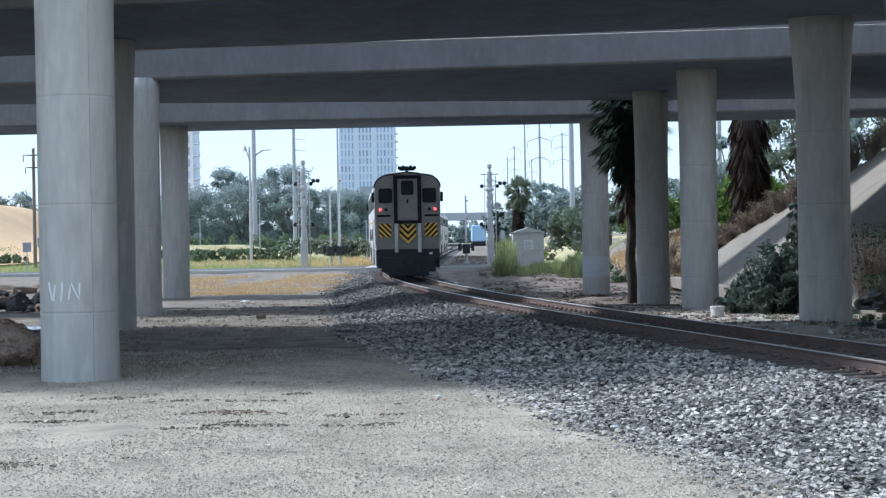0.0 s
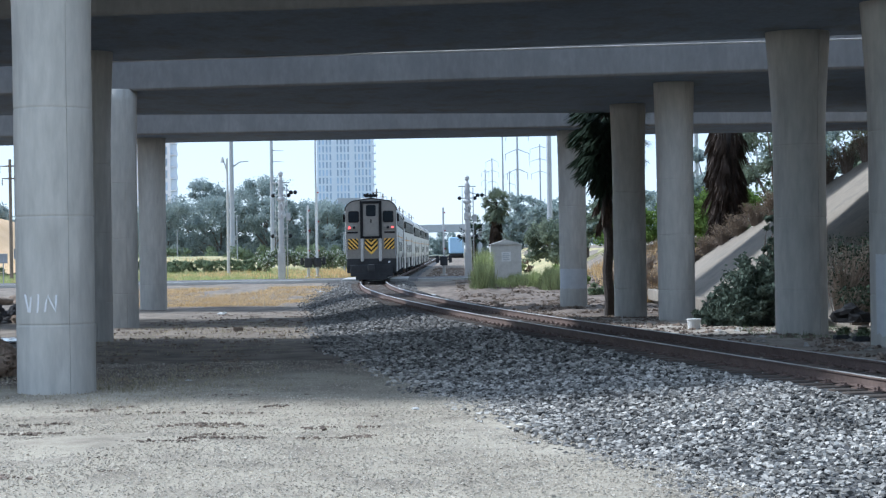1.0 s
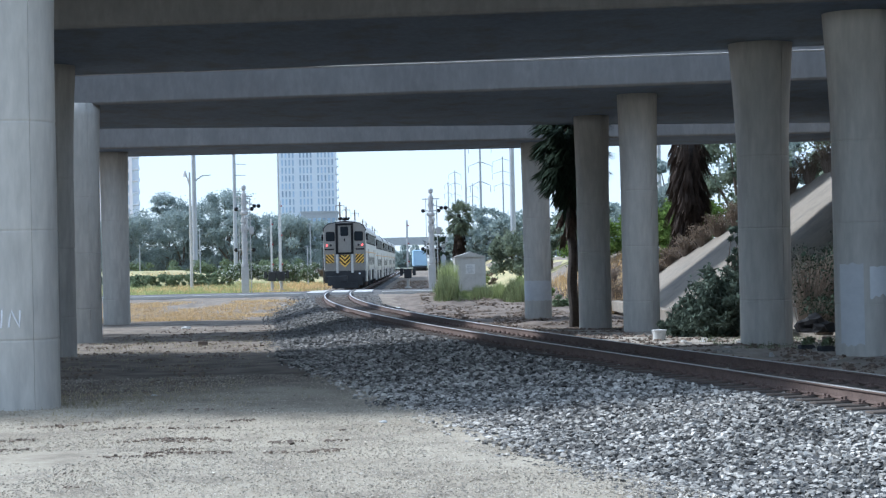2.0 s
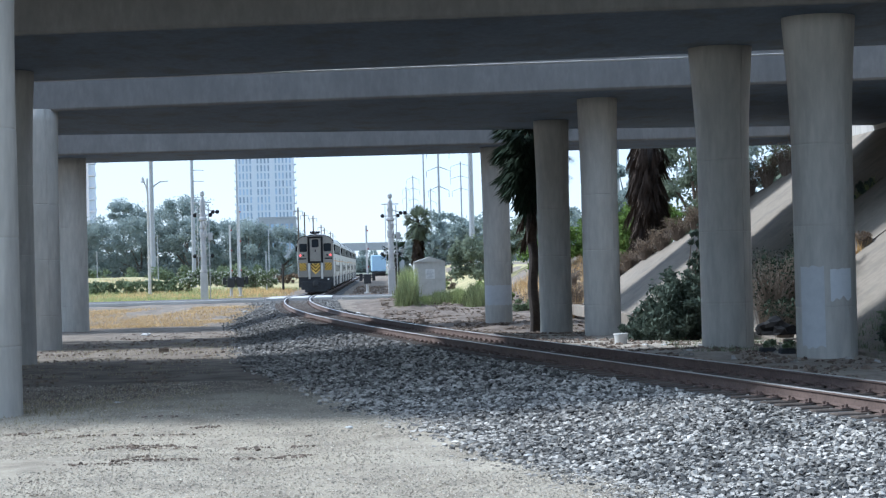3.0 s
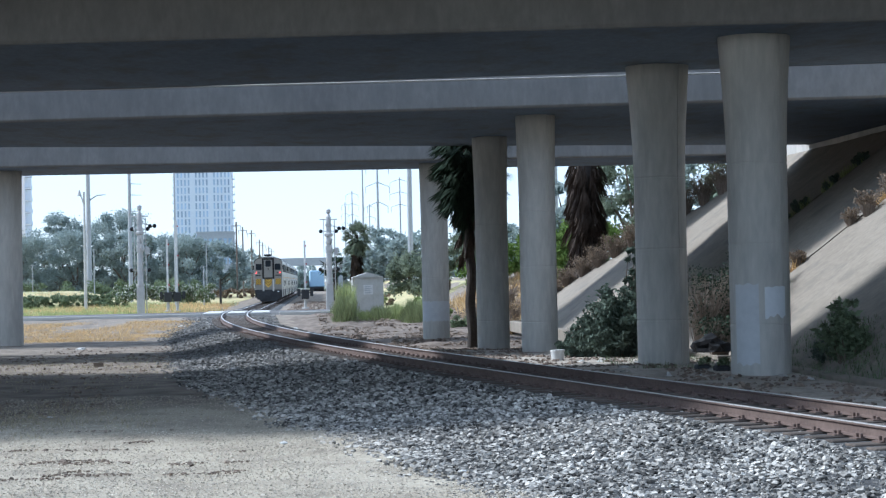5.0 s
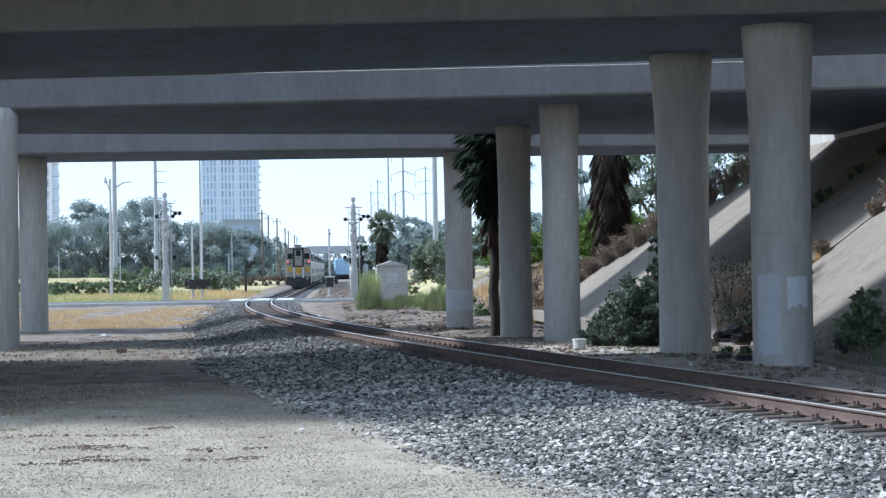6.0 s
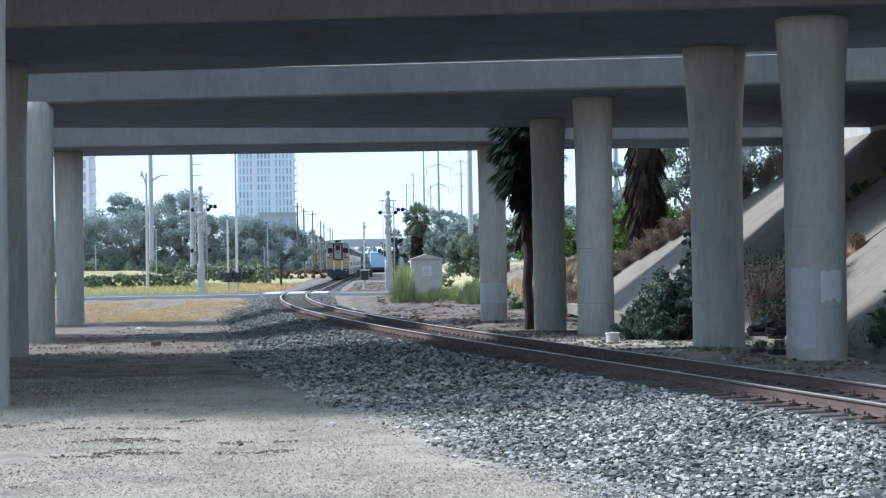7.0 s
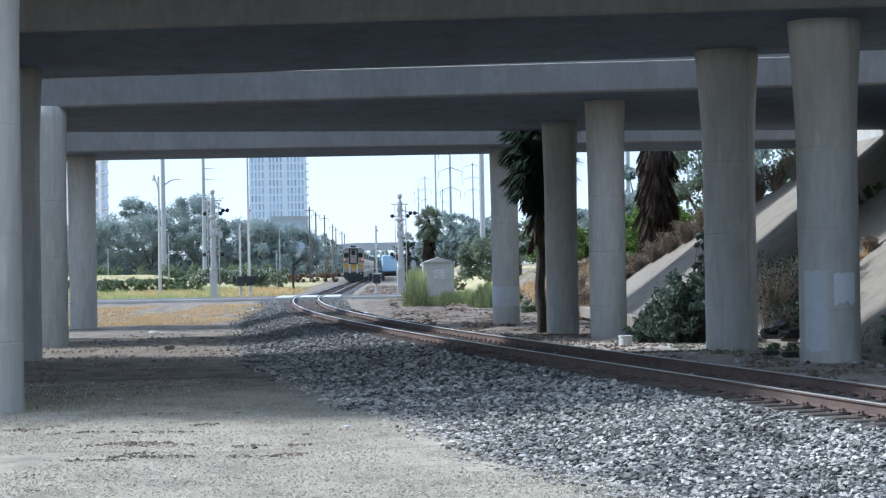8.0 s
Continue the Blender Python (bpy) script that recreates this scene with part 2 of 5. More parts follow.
def make_bed():
    ys = np.r_[np.arange(-20, 120, 0.5), np.arange(120, 420, 4)]
    us = np.linspace(0, 1, 33)
    vs = []
    for y in ys:
        e = bed_edge(y) + 0.25 * noise.noise((y * 0.5, 7, 0))
        d = -e + us * (e + 2.6)
        s = track_slope(y)
        z = bed_z(d, y) + np.array([0.03 * noise.noise((q * 2, y * 2, 1)) * (abs(q) > 1.3) for q in d])
        z = np.where((us == 0), z - 0.25, z)
        vs.append(np.stack([track_x(y) + d / np.sqrt(1 + s * s), y - d * s / np.sqrt(1 + s * s), z], -1))
    n, w = len(ys), len(us)
    idx = np.arange(n * w).reshape(n, w)
    faces = np.stack([idx[:-1, :-1], idx[:-1, 1:], idx[1:, 1:], idx[1:, :-1]], -1).reshape(-1, 4)
    tagged(bulk("ballast_bed", np.concatenate(vs), faces, ballastmat), "bank of dark grey crushed ballast under the track", "ballast", kind="structure")


CUBE = np.array([[x, y, z] for x in (-1, 1) for y in (-1, 1) for z in (-1, 1)], float)
CUBE_F = np.array([[0, 1, 3, 2], [4, 6, 7, 5], [0, 4, 5, 1], [2, 3, 7, 6], [0, 2, 6, 4], [1, 5, 7, 3]])


def stones(name, pts, sizes, material, seed, parent=None):
    """Broken stones as bent boxes, all in one mesh."""
    r = np.random.default_rng(seed)
    n = len(pts)
    q = r.normal(size=(n, 4))
    q /= np.linalg.norm(q, axis=1)[:, None]
    w, x, y, z = q.T
    rot = np.stack([1 - 2 * (y * y + z * z), 2 * (x * y - z * w), 2 * (x * z + y * w), 2 * (x * y + z * w), 1 - 2 * (x * x + z * z), 2 * (y * z - x * w),
                    2 * (x * z - y * w), 2 * (y * z + x * w), 1 - 2 * (x * x + y * y)], -1).reshape(n, 3, 3)
    shape = CUBE[None] * r.uniform(0.45, 1.1, (n, 1, 3)) * (1 + r.uniform(-0.5, 0.25, (n, 8, 3)))
    v = np.einsum("nij,nkj->nki", rot, shape) * [1.12, 1.12, 0.72] * sizes[:, None, None] + pts[:, None]
    f = (CUBE_F[None] + 8 * np.arange(n)[:, None, None]).reshape(-1, 4)
    return bulk(name, v.reshape(-1, 3), f, material, parent, True)


def make_ballast():
    r = np.random.default_rng(5)
    rows = []
    for y0, y1, per, size in ((12, 20, 330, 0.028), (20, 30, 270, 0.031), (30, 45, 160, 0.037), (45, 70, 75, 0.045), (70, 112, 45, 0.045)):
        n = int((y1 - y0) * 8.5 * per)
        y = r.uniform(y0, y1, n)
        d = r.uniform(-6.6, 2.5, n)
        e = bed_edge(y) + 0.45 * r.normal(size=n) ** 1 * 0.5
        keep = (d > -e) & ~((abs(d) < 1.35) & (r.random(n) < 0.45))
        y, d = y[keep], d[keep]
        s = track_slope(y)
        c = 1 / np.sqrt(1 + s * s)
        sz = size * r.uniform(0.6, 1.25, len(y))
        z = bed_z(d, y) + sz * r.uniform(-0.5, 1.0, len(y)) - 0.05 * (abs(d) < 1.45)
        z = np.maximum(z, ground_z(track_x(y) + d * c, y) + 0.2 * sz * (d < -1))
        rows.append((np.stack([track_x(y) + d * c, y - d * s * c, z], -1), sz))
    for group, mat, seed, lab in ((rows[:3], stonemat, 11, "loose grey broken ballast stones beside the rails"), (rows[3:], dirtystone, 13, "dirty dark ballast stones along the bend")):
        tagged(stones("ballast_stones", np.concatenate([a for a, _ in group]), np.concatenate([b for _, b in group]), mat, seed), lab, "ballast", kind="stuff")
    # clods and stones in the dirt: by the first column, under the bridges, and on the bank by the hut
    spots = []
    for n, x0, x1, y0, y1, size in ((3200, -9.5, -3.5, 31, 72, 0.02), (12000, 2.0, 10.5, 66, 108, 0.03), (900, 2.0, 10.5, 70, 107, 0.07), (7000, 0.5, 9.0, 119, 200, 0.05), (9000, 5.5, 12.5, 28, 66, 0.028)):
        x, y = r.uniform(x0, x1, n), r.uniform(y0, y1, n)
        lump = np.array([noise.noise((a * 0.8, b * 0.8, 4)) for a, b in zip(x, y)]) > 0.0
        d = x - track_x(y)
        keep = lump & ((d < -bed_edge(y)) | (d > 2.8)) & (x < 11.2)
        spots.append((np.stack([x, y, ground_z(x, y) + 0.01 + 0.035 * (x > 5) * (y < 66) + 0.15 * smooth01(d, 3.2, 4.8) * smooth01(y, 67, 72) * (1 - smooth01(y, 103, 107))], -1)[keep], np.minimum(size * r.lognormal(0, 0.45, n), 0.17)[keep]))
    tagged(stones("dirt_clods", np.concatenate([a for a, _ in spots]), np.concatenate([b for _, b in spots]), clodmat, 14), "scattered clods of dry dirt", "dirt", kind="stuff")
    # churned dirt in low broken ridges across the open ground
    n = 40000
    x, y = r.uniform(-7.5, 0.5, n), r.uniform(16.5, 27.0, n)
    ridge = np.array([noise.noise((a * 0.55, b * 1.5, 21)) + 0.5 * noise.noise((a * 1.7, b * 3.1, 8)) for a, b in zip(x, y)])
    keep = (ridge > 0.42 + 0.06 * (x + 4)) & (x - track_x(y) < -bed_edge(y) - 0.8)
    x, y, ridge = x[keep], y[keep], ridge[keep]
    sz = 0.0085 * r.lognormal(0, 0.5, len(x))
    tagged(stones("churned_dirt", np.stack([x, y, ground_z(x, y) + 0.01 + 0.05 * (ridge - 0.33)], -1), sz, clodmat, 15), "low ridges of churned brown dirt and clods", "dirt", kind="stuff")
    # fine gravel and scattered stones on the open ground
    n = 170000
    y = 13.5 + 22 * r.random(n) ** 1.5
    x = r.uniform(-0.30, 0.30, n) * (y + 3)
    d = x - track_x(y)
    keep = (d < -bed_edge(y) + 0.4) & (np.array([noise.noise((a * 0.35, b * 0.35, 9)) for a, b in zip(x, y)]) > -0.35 + 0.3 * r.normal(size=n))
    x, y = x[keep], y[keep]
    sz = 0.0062 * r.lognormal(0, 0.35, len(x))
    tagged(stones("gravel", np.stack([x, y, ground_z(x, y) + 0.3 * sz + 0.01], -1), sz, gravelmat, 12), "pale loose gravel strewn on the ground", "gravel", kind="stuff")


# ---------------------------------------------------------------- track
def track_frame(y, d=0.0, z=0.0):
    s = track_slope(y)
    c = 1 / math.sqrt(1 + s * s)
    return Matrix.Translation((track_x(y) + d * c, y - d * s * c, z)) @ pose(0, 0, 0, 0, 0, math.degrees(math.atan(-s)))


def make_track():
    track = thing("railway_track", "single railway track with rusty rails on wooden ties", "railway track")
    # section of a rail, from its foot up
    half = [(0.07, 0), (0.07, 0.012), (0.012, 0.03), (0.009, 0.125), (0.036, 0.14)]
    ys = np.r_[np.arange(-30, 140, 1.0), np.arange(140, 900, 12.0)]
    for side in (-0.753, 0.753):
        bm = bmesh.new()
        sect = half + [(-a, b) for a, b in half[::-1]]
        rings = [[bm.verts.new(track_frame(y, side, float(rail_z(y)) - 0.172) @ Vector((a, 0, b))) for a, b in sect] for y in ys]
        for a, b in zip(rings, rings[1:]):
            for k in range(len(sect) - 1):
                bm.faces.new((a[k], a[k + 1], b[k + 1], b[k]))
        rail = part("rail", bm, rustmat, track)
        bm = bmesh.new()
        sect = [(0.036, 0.14), (0.036, 0.164), (0.027, 0.172), (-0.027, 0.172), (-0.036, 0.164), (-0.036, 0.14)]
        rings = [[bm.verts.new(track_frame(y, side, float(rail_z(y)) - 0.172) @ Vector((a, 0, b))) for a, b in sect] for y in ys]
        for a, b in zip(rings, rings[1:]):
            for k in range(len(sect) - 1):
                f = bm.faces.new((a[k], a[k + 1], b[k + 1], b[k]))
                f.material_index = 1 if k in (1, 2, 3) else 0
        part("railhead", bm, [rustmat, shinemat], rail, "head worn bright by wheels")
    first = None
    for k in range(250):
        y = 8 + k * 0.52
        if 108.5 < y < 118.5:
            continue
        m = track_frame(y, 0.03 * math.sin(k * 7.1), float(rail_z(y)) - 0.172 - 0.012) @ pose(0, 0, 0, 0, 0, 0.8 * math.sin(k * 3.3))
        if first is None:
            first = part("tie", boxes((-1.3, 1.3, -0.115, 0.115, -0.18, 0), bevel=0.012), tiemat, track)
            first.matrix_basis = m
        else:
            share("tie", first, m, track)
    bm = bmesh.new()
    for k in range(330):
        y = 138.2 + k * 0.6
        box(bm, -1.3, 1.3, -0.115, 0.115, -0.18, 0, track_frame(y, 0, float(rail_z(y)) - 0.184))
    tagged(part("far_ties", bm, tiemat, track), kind="stuff")
    # plates and spikes on the ties
    vs, fs = [], []
    r = np.random.default_rng(3)
    for k in range(250):
        y = 8 + k * 0.52
        if 108.5 < y < 118.5:
            continue
        for side in (-0.753, 0.753):
            pieces = [(-0.19, 0.19, -0.09, 0.09, -0.012, 0.006)]
            if y < 70:
                for e in (-1, 1):
                    for o in (-0.05, 0.05):
                        lift = r.uniform(0.03, 0.06)
                        pieces.append((e * 0.1 - 0.02, e * 0.1 + 0.02, o - 0.02, o + 0.02, 0.0, lift))
            m = np.array(track_frame(y, side, float(rail_z(y)) - 0.172))
            for a in pieces:
                c = (CUBE + 1) / 2 * [a[1] - a[0], a[3] - a[2], a[5] - a[4]] + [a[0], a[2], a[4]]
                fs.append(CUBE_F + 8 * len(vs))
                vs.append(c @ m[:3, :3].T + m[:3, 3])
    tagged(bulk("tie_hardware", np.concatenate(vs), np.concatenate(fs), rustmat, track, True), "rusty tie plates and spikes", kind="stuff")
    return track


# ---------------------------------------------------------------- bridges
SOFFIT = 7.6
steelmat = surface("galvanised_steel", (0.32, 0.335, 0.35), (0.43, 0.445, 0.46), 0.6, 10.0, 0.55, 0.05, 0.003, metal=0.5)
patchmat = surface("grey_overpaint", (0.60, 0.625, 0.64), (0.68, 0.70, 0.715), 1.0, 9.0, 0.8, 0.1, 0.004)
chalkmat = surface("white_paint_marks", (0.75, 0.76, 0.76), (0.85, 0.85, 0.85), 3.0, 30.0, 0.8, 0.1, 0.003)
column_data = {}


def column(parent, x, y, base, d, flare=0.16, top=SOFFIT):
    """A round pier with pour joints, a groove, and a head that widens along the bent."""
    key = (round(d, 2), round(base, 2), flare, top)
    if key not in column_data:
        bm = bmesh.new()
        h = top - base + 0.05
        zs = [-0.5, 0.0]
        for j in (1.15, 2.95, 4.75):
            zs += [j - 0.04, j - 0.018, j - 0.008, j + 0.008, j + 0.018, j + 0.04]
        zs += [h - 3.0, h - 2.5, h - 2.1, h - 1.7, h - 1.2, h - 0.8, h - 0.4, h]
        turns = [(2 * math.pi * (k + 0.5) / 40, 0.0) for k in range(40) if k != 33]
        for k in (33,):
            mid = 2 * math.pi * (k + 0.5) / 40
            turns += [(mid - 0.014, 0.0), (mid - 0.007, 0.012), (mid + 0.007, 0.012), (mid + 0.014, 0.0)]
        turns.sort()
        seg = len(turns)
        rings = []
        for z in sorted(zs):
            t = max(0.0, (z - (h - 3.0)) / 3.0)
            rx = d / 2 * (1 + flare * t * t * (1.6 - 0.6 * t))
            ry = d / 2
            cut = 0.01 if any(abs(z - j) < 0.01 for j in (1.15, 2.95, 4.75)) else 0
            rings.append([bm.verts.new(((rx - cut - g) * math.cos(a), (ry - cut - g) * math.sin(a), z)) for a, g in turns])
        for a, b in zip(rings, rings[1:]):
            for k in range(seg):
                bm.faces.new((a[k], a[(k + 1) % seg], b[(k + 1) % seg], b[k]))
            for k in range(seg):
                if turns[k][1] or turns[k - 1][1] or turns[(k + 1) % seg][1]:
                    e = bm.edges.get((a[k], b[k]))
                    e.smooth = False
        bm.faces.new(rings[-1])
        ob = part("column", bm, concrete, parent, smooth=False)
        for f in ob.data.polygons:
            f.use_smooth = True
        column_data[key] = ob
    else:
        ob = share("column", column_data[key], Matrix(), parent)
    ob.location = (x, y, base)
    return ob


def bridge(near, far, skew, x0, x1, columns, label, barrier=0.9, thick=1.55, soffit=SOFFIT, spread=0.0):
    """A concrete box-girder deck from near to far at x = 0; the edges run on with the given skew."""
    b = thing("overpass_bridge", label, "bridge", group="parallel road bridges")

    def prism(name, sect, mat, lab=""):
        bm = bmesh.new()
        n = 14
        rings = [[bm.verts.new((x, y + (skew + spread * (y > (near + far) / 2)) * x, z)) for y, z in sect] for x in np.linspace(x0, x1, n)]
        k = len(sect)
        for a, c in zip(rings, rings[1:]):
            for i in range(k):
                bm.faces.new((a[i], a[(i + 1) % k], c[(i + 1) % k], c[i]))
        bm.faces.new(rings[0])
        bm.faces.new(rings[-1][::-1])
        bmesh.ops.recalc_face_normals(bm, faces=bm.faces[:])
        return part(name, bm, mat, b, lab)

    lo, hi = soffit, soffit + thick
    deck = prism("deck", [(near + 0.04, lo), (far - 0.04, lo), (far, lo + 0.05), (far, hi), (near, hi), (near, lo + 0.05)], [shade_tinted_soffit, fascia_concrete], "smooth concrete box girder, shade-blue colour underneath, with a paler fascia")
    # upright faces take the paler fascia, the underside keeps its painted shade
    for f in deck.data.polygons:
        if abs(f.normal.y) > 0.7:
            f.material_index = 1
    for e, s in ((near, 1), (far, -1)):
        prism("barrier", [(e + s * 0.01, hi), (e + s * 0.4, hi), (e + s * 0.2, hi + barrier), (e + s * 0.01, hi + barrier)], concrete, "concrete parapet")
        bm = bmesh.new()
        # drip edge along the deck's foot
        ys = [e - s * 0.012, e + s * 0.12]
        rings = [[bm.verts.new((x, y + (skew + spread * (s < 0)) * x, z)) for y, z in ((ys[0], lo + 0.06), (ys[1], lo - 0.012), (ys[1], lo + 0.02), (ys[0], lo + 0.3))] for x in np.linspace(x0, x1, 14)]
        for a, c in zip(rings, rings[1:]):
            for i in range(4):
                bm.faces.new((a[i], a[(i + 1) % 4], c[(i + 1) % 4], c[i]))
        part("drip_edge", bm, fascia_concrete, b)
    for c in columns:
        column(b, *c, top=soffit)
    return b


def make_bridges():
    bridge(26.9, 36.58, -0.14, -70, 24, [(-6.15, 28.6, 0.0, 1.3), (-24.0, 30.6, 0.0, 1.3)], "grey concrete road bridge close overhead on round columns", soffit=8.65, thick=1.3)
    bridge(36.6, 45.3, -0.14, -70, 24, [(10.62, 37.3, 0.0, 1.34, 0.23), (9.55, 42.4, 0.0, 1.3, 0.25), (-8.35, 39.3, -0.05, 1.3), (-8.75, 44.6, -0.1, 1.3)], "grey concrete road bridge over the track on flared columns", spread=-0.06)
    bridge(53.6, 66.2, -0.17, -75, 24, [(8.35, 55.2, -0.3, 1.2, 0.1), (7.85, 63.4, -0.44, 1.22, 0.1), (-9.85, 55.6, -0.15, 1.2, 0.1), (-11.2, 63.6, -0.25, 1.22, 0.1)], "grey concrete middle road bridge with a light fascia", spread=0.3)
    bridge(75.2, 81.0, -0.04, -80, 26, [(6.98, 77.4, -0.6, 1.24, 0.06), (-12.35, 78.4, -0.3, 1.24, 0.06)], "narrow grey concrete ramp bridge before open sky", thick=1.3)


def slope_point(x, y):
    return (x - 11.9) / 1.37 + 0.0


def slope_end(x):
    """The paving's far edge runs back towards the decks as it climbs."""
    return min(86.0, max(74.6, 86.0 - 1.75 * (x - 14.2)))


def bank_z(x, y):
    """Top of the earth embankment near its far end."""
    return max(float(ground_z(x, y)), min((x - 12.35) / 1.37 - 0.12, -0.77 + (87 - y) * 0.70, 9.0))


def make_slope():
    """Paved abutment slope beside the track, in bays with open joints, and the abutment wall on top."""
    wall = thing("slope_paving", "pale concrete-paved abutment slope with weedy joints", "slope", kind="structure")
    r = random.Random(4)
    for y0, y1 in ((12, 33.5), (33.6, 49.3), (49.5, 57.5), (57.7, 86)):
        bm = bmesh.new()
        n = 14
        rows = []
        for j in range(n + 1):
            x = 11.5 + j * (22.0 - 11.5) / n
            rows.append([bm.verts.new((x, y, slope_point(x, y) + 0.02 * r.uniform(-1, 1))) for y in np.linspace(y0, min(y1, slope_end(x)), 10)])
        for a, b in zip(rows, rows[1:]):
            for k in range(9):
                bm.faces.new((a[k], b[k], b[k + 1], a[k + 1]))
        bmesh.ops.recalc_face_normals(bm, faces=bm.faces[:])
        if bm.faces[0].normal.z < 0:
            bmesh.ops.reverse_faces(bm, faces=bm.faces[:])
        geom = bmesh.ops.extrude_face_region(bm, geom=bm.faces[:])
        bmesh.ops.translate(bm, vec=(0.15, 0, -0.25), verts=[v for v in geom["geom"] if isinstance(v, bmesh.types.BMVert)])
        bmesh.ops.recalc_face_normals(bm, faces=bm.faces[:])
        part("paving_bay", bm, paving, wall)
    part("toe_kerb", boxes((11.35, 11.75, 12, 86, -0.4, 0.12), bevel=0.02), paving, wall)
    # earth behind the paving
    bm = bmesh.new()
    vs = [bm.verts.new(p) for p in ((11.9, 10, -0.35), (60, 10, -0.35), (60, 10, 9.2), (25.4, 10, 9.2))]
    ve = [bm.verts.new(p) for p in ((11.9, 87.0, -0.65), (60, 87, -0.65), (60, 74, 9.2), (25.4, 72, 9.2))]
    bm.faces.new(vs), bm.faces.new(ve[::-1])
    for k in range(4):
        bm.faces.new((vs[k], ve[k], ve[(k + 1) % 4], vs[(k + 1) % 4]))
    bmesh.ops.translate(bm, vec=(0.45, 0, -0.12), verts=bm.verts[:])
    bmesh.ops.recalc_face_normals(bm, faces=bm.faces[:])
    tagged(part("embankment", bm, dirtmat), "earth embankment carrying the road", "embankment", kind="structure")
    # the wall on which the decks end: low under each deck, full height in the gaps between them
    ab = thing("abutment_wall", "concrete abutment wall at the top of the slope", "wall", kind="structure")
    for y0, y1, top in ((12, 23.7, 9.3), (23.72, 33.2, 8.64), (33.22, 41.0, 7.592), (41.02, 49.8, 9.3), (49.82, 69.15, 7.592), (69.17, 74.25, 9.3), (74.27, 80.2, 7.592)):
        part("wall_section", boxes((22.0, 22.7, y0, y1, 6.4 if y1 < 74 else 4.0, top), bevel=0.012), concrete, ab)


# ---------------------------------------------------------------- train
carsilver = surface("car_stainless", (0.50, 0.495, 0.475), (0.60, 0.595, 0.575), 0.8, 6.0, 0.45, 0.03, 0.003, metal=0.25, stain=(0.28, 0.27, 0.25), amount=0.4)
# the car end's shade is put into this grey, under the stains
cargrey = surface("shaded_car_end_grey", (0.20, 0.188, 0.165), (0.275, 0.26, 0.23), 1.2, 8.0, 0.6, 0.05, 0.003, stain=(0.28, 0.25, 0.21), amount=0.5)
cardark = surface("underframe_black", (0.018, 0.02, 0.023), (0.04, 0.042, 0.045), 2.0, 14.0, 0.8, 0.2, 0.006)
glassdark = surface("tinted_window", (0.012, 0.016, 0.02), (0.02, 0.025, 0.03), 0.5, 3.0, 0.35, 0)
glassdark.node_tree.nodes["Principled BSDF"].inputs["Specular IOR Level"].default_value = 0.12
yellowmat = surface("warning_yellow", (0.78, 0.47, 0.06), (0.88, 0.56, 0.1), 2.0, 14.0, 0.6, 0.05, 0.002, stain=(0.35, 0.24, 0.08), amount=0.4)
blackmat = surface("black_paint", (0.012, 0.012, 0.013), (0.025, 0.025, 0.026), 2.0, 14.0, 0.6, 0.05, 0.002)
blackmat.node_tree.nodes["Principled BSDF"].inputs["Specular IOR Level"].default_value = 0.1
orangemat = surface("stripe_orange", (0.5, 0.27, 0.06), (0.62, 0.33, 0.08), 2.0, 10.0, 0.55, 0.03, 0.002)
redlamp = glow("red_marker_lens", (1.0, 0.05, 0.04), 3.0)
LENGTH, TOP, DRAWN = 25.9, 4.93, 0.0


def shell_section(w=1.53, z0=1.35, top=TOP, r=0.72, n=7):
    pts = [(w - 0.06, z0), (w, z0 + 0.3), (w, top - r)]
    for k in range(1, n + 1):
        a = math.pi / 2 * k / n
        pts.append((w - r + r * math.cos(a), top - r + (r - 0.12) * math.sin(a)))
    pts.append((0.0, top))
    return pts + [(-x, z) for x, z in pts[-2::-1]]


def loft(name, sect, ys, material, parent, label="", smooth=False):
    bm = bmesh.new()
    rings = [[bm.verts.new((x * s, y, z if s == 1 else 1.35 + (z - 1.35) * (0.5 + 0.5 * s))) for x, z in sect] for y, s in ys]
    for a, b in zip(rings, rings[1:]):
        for k in range(len(sect)):
            bm.faces.new((a[k], a[(k + 1) % len(sect)], b[(k + 1) % len(sect)], b[k]))
    bm.faces.new(rings[0])
    bm.faces.new(rings[-1][::-1])
    bmesh.ops.recalc_face_normals(bm, faces=bm.faces[:])
    return part(name, bm, material, parent, label, smooth)


def bogie(parent, y):
    b = part("bogie", boxes((-1.12, -0.98, y - 1.7, y + 1.7, 0.45, 0.78), (0.98, 1.12, y - 1.7, y + 1.7, 0.45, 0.78), (-1.0, 1.0, y - 0.3, y + 0.3, 0.5, 1.0), bevel=0.03), cardark, parent, "black cast bogie frame")
    for e in (-1.3, 1.3):
        bm = bar((-0.83, y + e, 0.46), (-0.69, y + e, 0.46), 0.46, seg=20)
        tube(bm, [(0.69, y + e, 0.46), (0.83, y + e, 0.46)], [0.46, 0.46], 20)
        tube(bm, [(-0.7, y + e, 0.46), (0.7, y + e, 0.46)], [0.08, 0.08], 8)
        part("wheelset", bm, rustmat, b, "steel wheels on an axle")


def plate(outline, y0, y1):
    """A flat plate between y0 and y1, with the given outline in x and z."""
    bm = bmesh.new()
    f, g = ([bm.verts.new((a, y, c)) for a, c in outline] for y in (y0, y1))
    bm.faces.new(f), bm.faces.new(g[::-1])
    for i in range(len(f)):
        bm.faces.new((f[i - 1], f[i], g[i], g[i - 1]))
    bmesh.ops.recalc_face_normals(bm, faces=bm.faces[:])
    return bm


